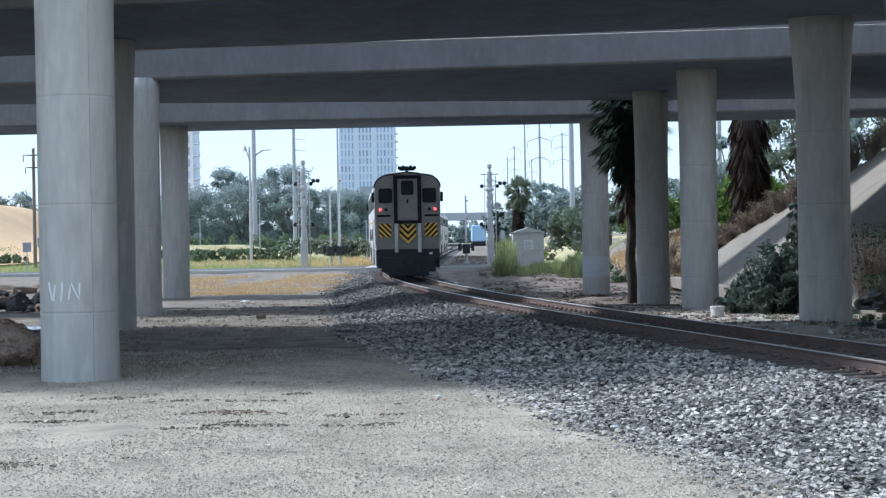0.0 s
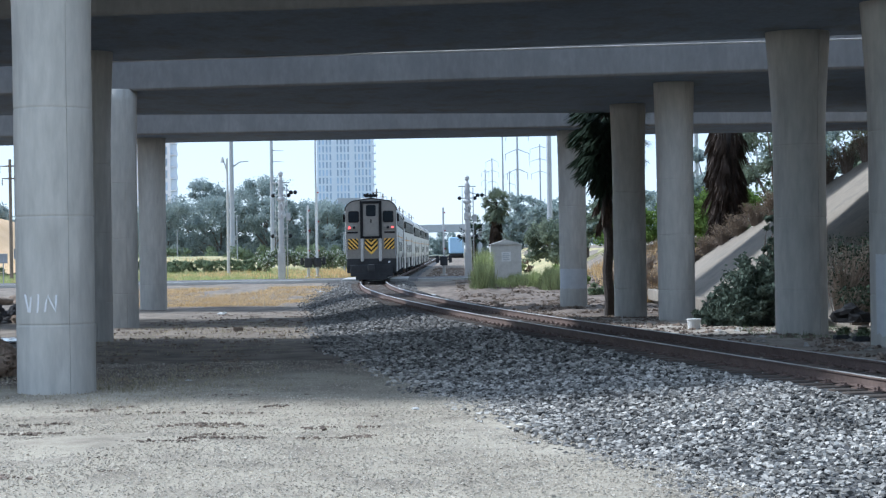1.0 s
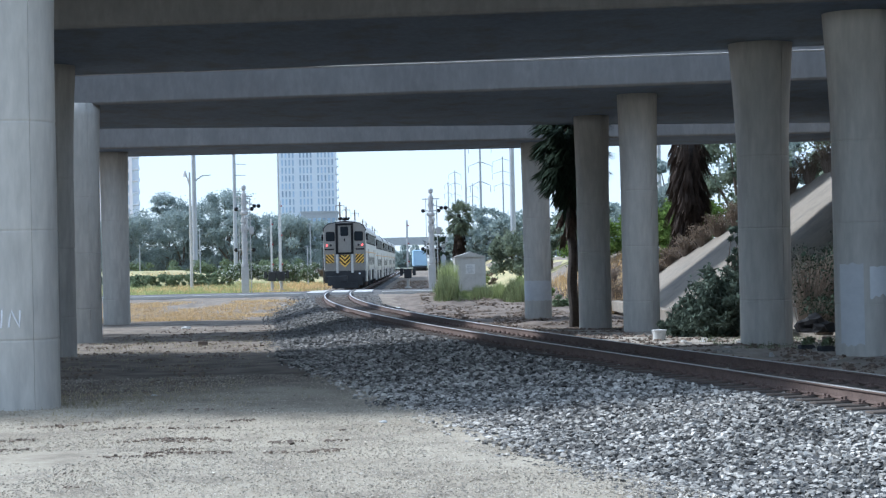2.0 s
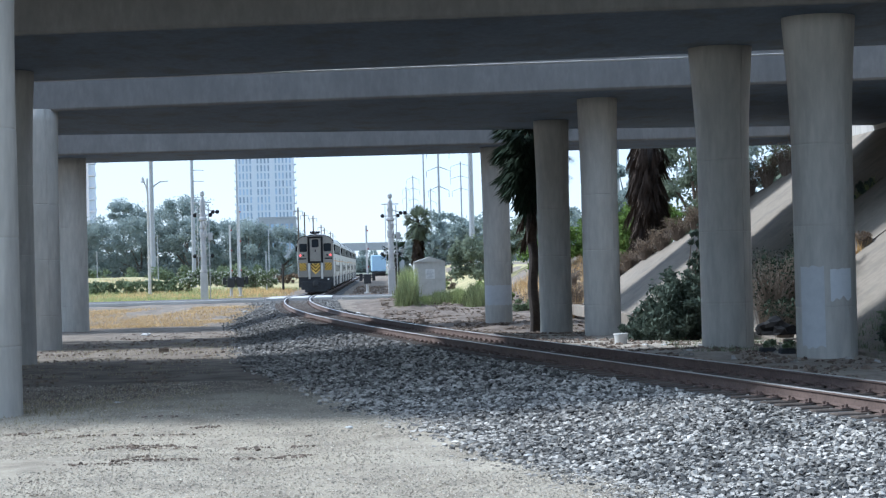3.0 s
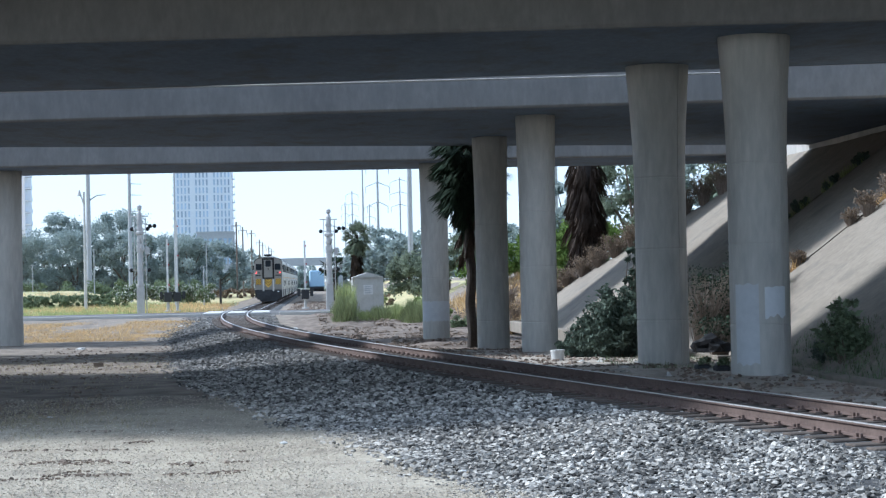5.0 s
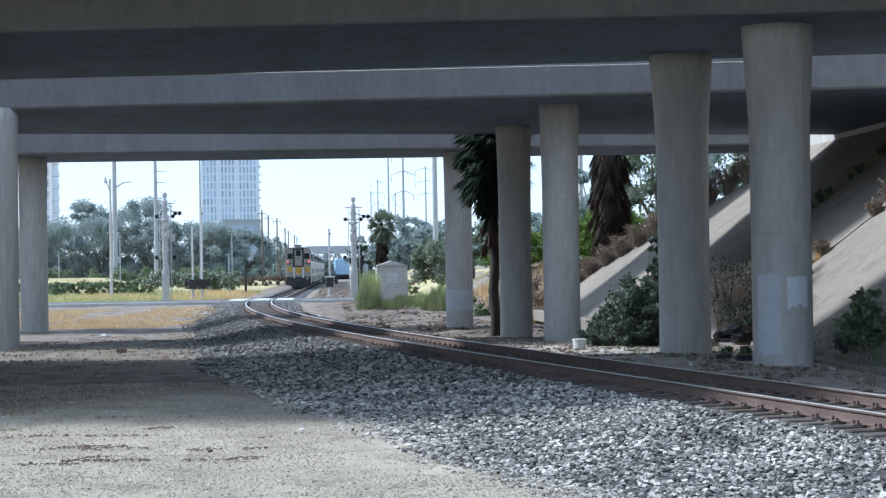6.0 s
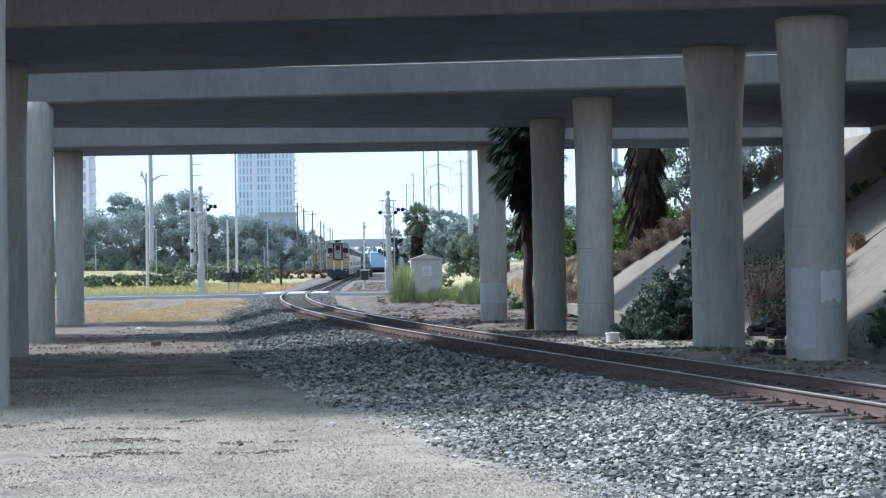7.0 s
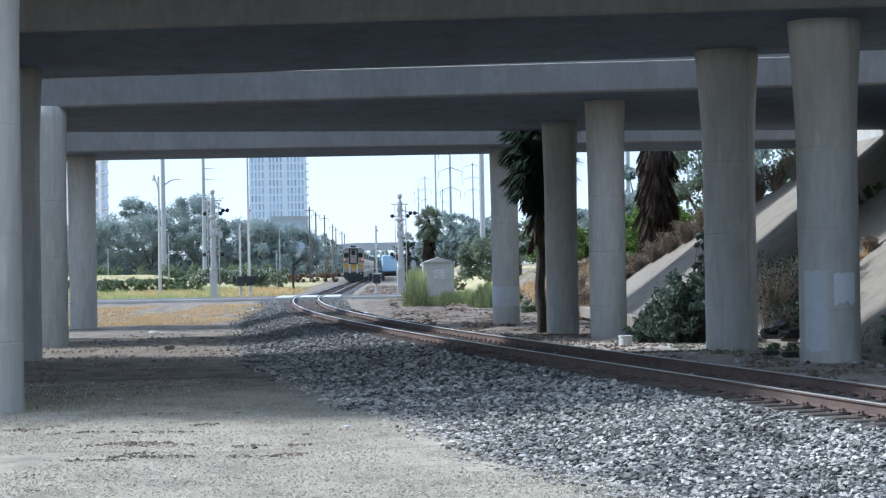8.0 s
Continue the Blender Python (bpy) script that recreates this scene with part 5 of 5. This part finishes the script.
def make_crossing():
    crossing_signal(-9.9, 121, Matrix(), 1, "tall pale crossing signal mast with lamps and crossbuck")
    crossing_signal(3.4, 121, Matrix.Diagonal((1, 1, 0.935, 1)), 2, "pale crossing signal mast beside the railway")
    gate(-8.4, 127, 5.4, "raised crossing gate with dark counterweights")
    gate(-7.8, 128.5, 6.8, "tall raised crossing gate beside another")
    gate(1.75, 127, 5.1, "raised crossing gate beside the track")
    # square white sign and a cantilever lamp bracket on the far mast
    hut = thing("signal_hut", "beige sheet-metal signal hut with gabled roof", "hut", pose(5.28, 104.5, 0.1))
    part("wall", boxes((-0.92, 0.92, 0, 2.2, 0, 2.42), bevel=0.015), hutmat, hut)
    bm = bmesh.new()
    v = [bm.verts.new(p) for p in ((-1.0, -0.08, 2.4), (1.0, -0.08, 2.4), (0, -0.08, 2.72), (-1.0, 2.28, 2.4), (1.0, 2.28, 2.4), (0, 2.28, 2.72))]
    for f in ((0, 1, 2), (5, 4, 3), (0, 2, 5, 3), (2, 1, 4, 5), (1, 0, 3, 4)):
        bm.faces.new([v[k] for k in f])
    bmesh.ops.recalc_face_normals(bm, faces=bm.faces[:])
    part("roof", bm, hutmat, hut)
    sign = part("sign", boxes((-0.28, 0.3, -0.03, 0.0, 1.35, 1.95)), whitepaint, hut, "white notice plate")
    for k in range(4):
        part("text_bar", boxes((-0.2, 0.22 - 0.06 * (k % 2), -0.036, -0.03, 1.45 + k * 0.12, 1.49 + k * 0.12)), steelmat, sign)
    part("corner_trim", boxes((-0.95, -0.89, -0.02, 0.05, 0, 2.4)), hutmat, hut)
    part("corner_trim", boxes((0.89, 0.95, -0.02, 0.05, 0, 2.4)), hutmat, hut)


def make_trees():
    k = 100
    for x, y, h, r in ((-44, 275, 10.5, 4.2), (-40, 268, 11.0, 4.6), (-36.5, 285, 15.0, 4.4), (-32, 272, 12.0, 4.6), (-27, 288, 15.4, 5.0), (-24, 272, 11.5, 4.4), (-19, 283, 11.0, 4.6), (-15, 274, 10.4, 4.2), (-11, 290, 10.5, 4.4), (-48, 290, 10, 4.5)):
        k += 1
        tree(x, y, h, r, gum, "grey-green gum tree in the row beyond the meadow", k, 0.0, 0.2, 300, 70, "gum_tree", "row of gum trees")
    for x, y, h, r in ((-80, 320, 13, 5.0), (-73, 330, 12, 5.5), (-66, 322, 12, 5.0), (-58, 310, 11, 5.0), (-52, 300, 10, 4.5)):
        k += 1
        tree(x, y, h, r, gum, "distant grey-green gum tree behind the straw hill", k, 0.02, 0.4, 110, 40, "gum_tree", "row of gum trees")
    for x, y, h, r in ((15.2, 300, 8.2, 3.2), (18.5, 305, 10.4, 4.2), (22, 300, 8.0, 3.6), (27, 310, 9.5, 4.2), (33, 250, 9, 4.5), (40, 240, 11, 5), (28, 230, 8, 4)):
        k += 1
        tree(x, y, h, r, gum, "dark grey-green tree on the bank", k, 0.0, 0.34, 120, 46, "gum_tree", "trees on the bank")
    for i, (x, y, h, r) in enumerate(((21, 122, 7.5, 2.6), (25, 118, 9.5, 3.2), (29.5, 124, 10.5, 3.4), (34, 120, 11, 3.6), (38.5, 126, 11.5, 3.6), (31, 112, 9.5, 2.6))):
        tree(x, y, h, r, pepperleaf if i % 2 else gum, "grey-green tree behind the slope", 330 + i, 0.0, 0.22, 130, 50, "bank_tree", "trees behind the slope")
    rr = random.Random(12)
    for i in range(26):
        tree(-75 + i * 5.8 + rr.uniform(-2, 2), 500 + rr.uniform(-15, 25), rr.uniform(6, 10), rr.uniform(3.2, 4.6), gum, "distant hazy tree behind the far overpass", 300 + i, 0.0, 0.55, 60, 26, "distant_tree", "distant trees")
    tree(9.9, 124, 4.2, 1.9, pepperleaf, "soft drooping pepper tree beside the bridge", 140, 0.1, 0.14, 260, 34, "pepper_tree")
    tree(12.6, 128, 4.6, 2.2, pepperleaf, "soft drooping pepper tree beside the bridge", 141, 0.1, 0.14, 260, 34, "pepper_tree")
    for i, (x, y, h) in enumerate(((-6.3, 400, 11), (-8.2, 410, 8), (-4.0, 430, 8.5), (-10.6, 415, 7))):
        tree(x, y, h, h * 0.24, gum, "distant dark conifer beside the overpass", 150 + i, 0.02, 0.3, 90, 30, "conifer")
    for i, (x, y, h, r) in enumerate(((-10.2, 200, 3.0, 2.3), (-12.2, 205, 2.6, 1.9), (-32.8, 228, 3.2, 1.7), (-25, 236, 3.0, 2.4), (-20, 232, 3.2, 2.4), (-38, 232, 2.5, 2.0), (-15.5, 228, 3.0, 2.2), (-29, 240, 3.5, 2.4))):
        shrub(x, y, h, r, midleaf, "rounded green shrub before the gum trees", 160 + i, 0.22, 110, 16, group="shrubs before the trees")
    for i in range(7):
        x = -15.6 + i * 1.3
        shrub(x, 172 + (i % 3), 1.75, 1.0, midleaf, "oleander bush with white blossom", 180 + i, 0.13, 110, 22, z=float(ground_z(x, 172)) + 0.75, group="oleander hedge", flowers=flowermat)
    for i in range(9):
        x = -34 + i * 2.1
        shrub(x, 178 + (i % 2), 1.3, 1.3, midleaf, "low dark green hedge bush on the meadow's edge", 190 + i, 0.14, 110, 20, z=float(ground_z(x, 178)) + 0.2, group="hedge beyond the meadow")
    for i in range(6):
        x = -44 - i * 2.3
        shrub(x, 176, 1.4, 1.4, midleaf, "low dark green hedge bush below the straw hill", 205 + i, 0.16, 110, 12, group="hedge beyond the meadow")
    for i in range(5):
        x = -9.5 + i * 1.7
        shrub(x, 262 + i, 1.6, 1.1, dryleaf, "dusky pinkish-brown shrub on the far edge", 215 + i, 0.16, 90, 10, group="far dusky shrubs")
    palm(10.3, 230, 7.4, "far fan palm with a full grey-brown skirt", 31, 2.2, 2.1, 0.3, 170, 260, z=1.2, blade=0.12, leaf=pepperleaf, low=-1.2, high=1.4, depth=1.0)
    palm(9.9, 305, 5.9, "small distant fan palm", 32, 3.5, 1.4, 0.2, 60, 10, z=1.0, blade=0.1, leaf=pepperleaf)
    palm(5.6, 178, 3.4, "young fan palm beside the signal mast", 35, 1.6, 1.6, 0.18, 44, 8, z=0.4, blade=0.09)
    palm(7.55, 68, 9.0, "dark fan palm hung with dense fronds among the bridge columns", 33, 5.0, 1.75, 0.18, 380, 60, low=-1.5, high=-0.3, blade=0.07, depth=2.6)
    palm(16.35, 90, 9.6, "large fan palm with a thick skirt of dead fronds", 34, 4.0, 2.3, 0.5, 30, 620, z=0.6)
    # growth at the foot and the end of the paved slope
    straggly(9.3, 47.0, -0.2, 2.3, 1.15, darkleaf, "dense dark green bush at the foot of the slope", 41, 110, 0.08)
    straggly(10.1, 47.8, -0.1, 4.3, 0.5, darkleaf, "tall dark leafy sapling beside a column", 42, 30, 0.09)
    straggly(8.5, 48.0, -0.25, 1.5, 0.8, darkleaf, "low dark bush behind the bucket", 43, 60, 0.075)
    straggly(10.6, 48.6, -0.1, 2.6, 0.8, darkleaf, "dark green bush in the shade of the deck", 44, 50, 0.08)
    straggly(12.35, 36.6, 0.15, 1.9, 0.6, midleaf, "young tree-of-heaven with long drooping leaves", 47, 22, 0.1, per=16)
    shrub(12.6, 37.4, 0.75, 0.6, darkleaf, "low dark weeds at the slope's foot", 45, 0.05, 90, 30, z=0.1)
    for i, (x, y, h, r) in enumerate(((16.3, 101, 3.6, 1.6), (17.8, 104, 3.2, 1.5), (14.8, 106, 3.0, 1.5), (12.5, 104, 2.3, 1.3), (19.5, 108, 3.8, 1.8))):
        shrub(x, y, h, r, brightleaf, "bright green sunlit shrub on the bank", 46 + i, 0.13, 150, 44, group="shrubs on the bank")
    for i, (x, y, h, r) in enumerate(((17.4, 83.0, 3.6, 0.75), (16.2, 84.2, 2.6, 0.9), (18.6, 81.6, 2.2, 0.7))):
        straggly(x, y, bank_z(x, y) - 0.1, h, r, midleaf, "leggy shrub at the end of the paved slope", 55 + i, 26, 0.09)
    for i in range(15):
        x = 13.2 + i * 0.62
        y = slope_end(x) - 0.35
        brush(x, y, slope_point(x, y), 0.75 + 0.06 * i, 0.7, "dry brown brush along the slope's edge", 60 + i, 170)
    for i, (x, y, r, h) in enumerate(((11.6, 46.2, 0.8, 2.3), (12.3, 47.0, 0.9, 2.2), (11.6, 44.6, 0.6, 1.1), (13.2, 47.4, 0.8, 1.9), (12.9, 45.0, 0.6, 1.0), (13.9, 48.3, 0.6, 1.3))):
        brush(x, y, max(0, (x - 11.9) / 1.37), h, r, "tangled grey dead bush on the paved slope", 75 + i, 190, frondmat)
    for i, (x, y, r, h) in enumerate(((17.3, 48.9, 0.4, 0.75), (16.9, 49.3, 0.3, 0.5), (15.3, 49.4, 0.25, 0.45), (14.7, 49.4, 0.25, 0.4), (18.0, 48.8, 0.4, 0.7))):
        brush(x, y, (x - 11.9) / 1.37, h, r, "small dry bush rooted in a paving joint", 280 + i, 80)
    for i, (x, h) in enumerate(((17.15, 0.35), (17.5, 0.45), (17.85, 0.5), (18.2, 0.35), (18.9, 0.35), (19.25, 0.4), (20.1, 0.5), (20.35, 0.35))):
        straggly(x, 57.6, (x - 11.9) / 1.37 - 0.05, h, 0.22, darkleaf, "dark green weed rooted in a paving joint", 290 + i, 9, 0.07, "joint_weed")
    r = np.random.default_rng(77)
    for y, mat, lab, xs in ((57.6, greengrass, "weeds growing in a paving joint", ((17.0, 18.3), (18.8, 19.1), (19.5, 20.4))), (49.4, drygrass, "dry weeds in a paving joint", ((14.2, 14.5), (14.9, 15.5), (17.4, 19.4)))):
        x = np.concatenate([r.uniform(p, q, int(60 * (q - p))) for p, q in xs])
        tufts("joint_weeds", x, y + 0.06 * r.normal(size=len(x)), (x - 11.9) / 1.37, 0.16 + 0.3 * r.random(len(x)) ** 2, mat, lab, 78, 5, 0.05, 0.5)
    x, y = r.uniform(10.2, 16.5, 1500), r.uniform(84.5, 106, 1500)
    tufts("bank_straw", x, y, ground_z(x, y) + 0.08, 0.2 + 0.5 * r.random(1500) ** 1.5, drygrass, "dry straw grass on the bank behind the slope", 81, 6, 0.2, 0.5)
    for i, (x, y, rad, h) in enumerate(((11.2, 88, 0.8, 1.0), (12.4, 91, 0.9, 1.3), (10.8, 94, 0.8, 0.9), (12.9, 97, 1.0, 1.5), (11.4, 85.2, 0.7, 0.7))):
        brush(x, y, float(ground_z(x, y)) + 0.05, h, rad, "dry tangled brush on the brown bank", 261 + i, 150)
    x = r.uniform(11.3, 13.6, 420)
    y = r.uniform(33.5, 41, 420)
    tufts("foot_weeds", x, y, np.maximum(0.02, (x - 11.9) / 1.37), 0.2 * r.random(420) ** 1.5 + 0.05, midleaf, "low green weeds at the slope's foot", 79, 6, 0.08, 0.5)
    x, y = r.uniform(8.2, 11.2, 260), r.uniform(39.5, 45.5, 260)
    tufts("foot_weeds", x, y, ground_z(x, y), 0.16 * r.random(260) ** 1.5 + 0.04, midleaf, "green and dry weeds between the columns", 80, 6, 0.08, 0.5)
    for i, x in enumerate((6.2, 7.0, 7.9, 8.8, 6.6)):
        shrub(x, 140 + 3 * i, 1.3, 0.9, dryleaf if i % 2 else greengrass, "straw-yellow roadside shrub by the crossing", 240 + i, 0.12, 90, 20, group="roadside shrubs")
    for i, (x, y, h) in enumerate(((8.6, 102, 1.0), (9.3, 104, 1.1), (8.9, 97, 0.8), (9.6, 90, 0.9))):
        shrub(x, y, h, 0.7, midleaf if i % 2 else brightleaf, "low green shrub behind the last column", 250 + i, 0.1, 90, 24, group="shrubs on the bank")


# ---------------------------------------------------------------- small things
def make_small():
    # painted letters on the first column
    col = Vector((-6.15, 28.6))
    rad = 0.65 + 0.006
    signs = thing("graffiti", "hand-painted white letters on a concrete column", "graffiti", pose(col.x, col.y, 0))

    def on_column(px, z):
        a = -math.pi / 2 + (px / rad) - 0.18
        return Vector((rad * math.cos(a), rad * math.sin(a), z))

    for stroke in (((-0.3, 1.66), (-0.225, 1.37), (-0.2, 1.36), (-0.165, 1.62)), ((-0.03, 1.66), (-0.035, 1.5), (-0.05, 1.36)), ((0.08, 1.37), (0.1, 1.52), (0.13, 1.64), (0.19, 1.5), (0.255, 1.37), (0.26, 1.5), (0.265, 1.65))):
        bm = bmesh.new()
        tube(bm, [on_column(*p) for p in stroke], [0.016] * len(stroke), 6)
        part("letter", bm, chalkmat, signs)
    # paint patches over old marks on another column
    patches = thing("paint_patch", "pale grey overpaint on a bridge column", "paint patch", pose(10.62, 37.3, 0))

    def shield(a0, a1, z0, z1, r):
        bm = bmesh.new()
        n = 26

        def ragged(a, z, up):
            return z + (0.05 if up else 0.1) * noise.noise((a * 0.09, z * 3, 1)) + 0.012 * noise.noise((a * 0.5, z, 5))

        rows = [[bm.verts.new(((r + q) * math.cos(radians(a)), (r + q) * math.sin(radians(a)), ragged(a, z, z == z1))) for z in (z0, z1)] for q in (0, 0.005) for a in np.linspace(a0, a1, n)]
        for lay in (0, n):
            for k in range(n - 1):
                bm.faces.new((rows[lay + k][0], rows[lay + k + 1][0], rows[lay + k + 1][1], rows[lay + k][1]))
        bmesh.ops.recalc_face_normals(bm, faces=bm.faces[:])
        return bm

    part("patch", shield(-97, -52, 1.32, 1.98, 0.672), patchmat, patches)
    part("patch", shield(-158, -108, 0.25, 2.05, 0.671), dullpatch, patches)
    p4 = thing("paint_patch", "pale grey overpaint low on the last column", "paint patch", pose(6.98, 77.4, -0.6))
    part("patch", shield(-170, -20, 1.0, 1.9, 0.622), dullpatch, p4)
    # bucket by the column
    b = thing("bucket", "white plastic bucket on the dirt", "bucket", pose(7.45, 46.2, -0.03))
    bm = bmesh.new()
    tube(bm, [(0, 0, 0), (0, 0, 0.27), (0, 0, 0.28), (0, 0, 0.32)], [0.16, 0.19, 0.205, 0.205], 18)
    part("pail", bm, whitepaint, b)
    # black plastic, tubs and stones at the slope's foot
    r = random.Random(9)

    def crumple(name, x, y, z, sx, sy, sz, mat, label, cat, seed):
        q = random.Random(seed)
        bm = bmesh.new()
        bmesh.ops.create_icosphere(bm, subdivisions=4 if sx > 1 else 3, radius=1.0)
        for v in bm.verts:
            k = 1 + 0.45 * noise.noise(v.co * 1.7 + Vector((seed, 0, 0))) + 0.15 * noise.noise(v.co * 5 + Vector((0, seed, 0))) + 0.07 * noise.noise(v.co * 14)
            v.co = Vector((v.co.x * sx * k, v.co.y * sy * k, max(-0.05, v.co.z * sz * k)))
        ob = part(name, bm, mat, smooth=sx > 0.9)
        ob.location = (x, y, z)
        return tagged(ob, label, cat)

    crumple("plastic_sheet", 11.1, 43.6, 0.3, 0.55, 0.4, 0.36, blackmat, "crumpled black plastic sheet in the weeds", "rubbish", 1)
    for x, y in ((10.05, 38.6), (9.75, 39.2)):
        t = thing("planter", "dark plastic tub beside the column", "tub", pose(x, y, 0.0))
        part("tub", boxes((-0.17, 0.17, -0.17, 0.17, 0, 0.16), bevel=0.03), cardark, t)
        leaf_cloud("weeds", [(0, 0, 0.22), (0.1, 0, 0.28)], [0.14, 0.1], 60, 0.05, midleaf, t, 7)
    for k in range(26):
        x, y = r.uniform(7.6, 13.2), r.uniform(34.5, 46)
        if x - track_x(y) < 3.6:
            continue
        crumple("stone", x, y, float(ground_z(x, y)) + 0.02, r.uniform(0.05, 0.14), r.uniform(0.05, 0.12), r.uniform(0.04, 0.09), stonemat if k % 3 else panelmat, "loose stone in the dirt beside the track", "stone", 20 + k)
    for x, y, w in ((-0.1, 24.2, 0.05), (-5.6, 95, 0.2), (-4.2, 30.5, 0.05), (0.6, 92, 0.25), (3.2, 88, 0.12), (4.6, 90, 0.12), (-8.2, 70, 0.2), (8.3, 44.4, 0.1), (7.9, 45.0, 0.08), (2.0, 20.0, 0.04)):
        crumple("litter", x, y, float(ground_z(x, y)) + 0.03, w, w * 0.7, w * 0.35, whitepaint, "scrap of white litter on the ground", "litter", int(50 + 10 * y))
    moundmat = surface("loose_dirt", (0.3, 0.22, 0.155), (0.44, 0.335, 0.25), 0.9, 14.0, 0.95, 1.0, 0.06, stain=(0.2, 0.145, 0.1), amount=0.5)
    q = np.random.default_rng(31)
    v = q.normal(size=(5000, 3))
    v /= np.linalg.norm(v, axis=1)[:, None]
    k = np.array([1 + 0.45 * noise.noise(Vector(a) * 1.7 + Vector((3, 0, 0))) + 0.15 * noise.noise(Vector(a) * 5 + Vector((0, 3, 0))) for a in v])
    p = v * [1.7, 1.4, 0.8] * k[:, None] + [-9.3, 32.5, -0.05]
    p = p[p[:, 2] > 0.0]
    tagged(stones("mound_clods", p, 0.022 * q.lognormal(0, 0.6, len(p)), moundmat, 32), "loose clods over the dirt mound", "dirt", kind="stuff")
    rubblemat = surface("dark_rubble", (0.03, 0.028, 0.028), (0.085, 0.08, 0.078), 1.5, 9.0, 0.9, 0.5, 0.02)
    crumple("dirt_mound", -9.3, 32.5, -0.05, 1.7, 1.4, 0.8, moundmat, "mound of loose brown dirt beside a column", "dirt mound", 3)
    for k in range(46):
        x, y = -15.8 + r.uniform(-2.6, 1.8), 62 + r.uniform(-1.2, 1.2)
        crumple("rubble", x, y, float(ground_z(x, y)) + 0.55 * r.random() ** 2, r.uniform(0.12, 0.4), r.uniform(0.15, 0.4), r.uniform(0.12, 0.4), rubblemat if k % 4 else dirtmat, "broken dark asphalt rubble in a heap", "rubble", 80 + k)
    for k in range(8):
        x, y = -30 + k * 1.9, 88 + r.uniform(-2, 2)
        crumple("dirt_mound", x, y, float(ground_z(x, y)), 1.3, 1.0, 0.5, dirtmat, "low ridge of brown dirt beyond the rubble", "dirt mound", 110 + k)
    # the wet sheen is put into the puddle's pale base colour
    crumple("puddle", -11.2, 45.5, float(ground_z(-11.2, 45.5)) + 0.03, 1.0, 1.3, 0.02, surface("wet_sheen", (0.5, 0.52, 0.53), (0.6, 0.62, 0.63), 1, 4, 0.12, 0), "shallow pale puddle under the bridge", "puddle", 4)
    for x, y, h in ((-27.0, 110, 2.3), (-24.6, 104, 2.6)):
        s = thing("road_sign", "back of a small grey road sign on a post", "road sign", pose(x, y, float(ground_z(x, y)) - 0.1))
        part("post", bar((0, 0, 0), (0, 0, h), 0.035, seg=8), steelmat, s)
        part("plate", boxes((-0.28, 0.28, -0.02, 0.01, h - 0.62, h), bevel=0.004), steelmat, s)
    # wheeled pale blue block added for haze under the far bridge, and a pale car on the far road
    c = thing("blue_cover", "pale blue block added for the haze under the far overpass", "covered load", pose(6.4, 300, 0.6))
    part("cover", boxes((-1.3, 1.3, 0, 6, 0.8, 3.7), bevel=0.15), hazebluemat, c)
    part("trailer_bed", boxes((-1.2, 1.2, 0, 6, 0.45, 0.8)), cardark, c)
    for y in (0.9, 4.8):
        part("wheel", bar((-1.15, y, 0.42), (1.15, y, 0.42), 0.42, seg=14), cardark, c)
    car = thing("parked_car", "white car seen end-on beyond the meadow", "car", pose(-19.5, 430, 0.35))
    part("body", boxes((-0.9, 0.9, 0, 4.3, 0.3, 0.95), bevel=0.08), whitepaint, car)
    part("cabin", boxes((-0.75, 0.75, 0.8, 3.2, 0.95, 1.5), bevel=0.12), glassdark, car)
    for x in (-0.8, 0.8):
        for y in (0.8, 3.5):
            part("wheel", bar((x - 0.1, y, 0.32), (x + 0.1, y, 0.32), 0.32, seg=12), cardark, car)
    # pale bar added for the bright slit of light along the second deck's far edge
    bm = bmesh.new()
    tube(bm, [(x, 45.52 - 0.14 * x, 7.6) for x in (-9, -2, 5, 12)], [0.022] * 4, 6)
    tagged(part("conduit", bm, whitepaint), "thin pale bar added for the bright slit at a deck's edge", "conduit")


# ---------------------------------------------------------------- build
make_ground()
make_bed()
make_bridges()
make_slope()
train = make_train()
make_track()
make_road()
make_field()
make_tower()
make_far_bridge()
make_poles()
make_crossing()
make_trees()
make_small()
make_ballast()


def motions():
    """The train runs away along the bend."""
    for k, car in enumerate(train):
        walk(car, [(t / 4, car_pose(along(rear_y(t / 4), k * LENGTH))) for t in range(33)])


motions()
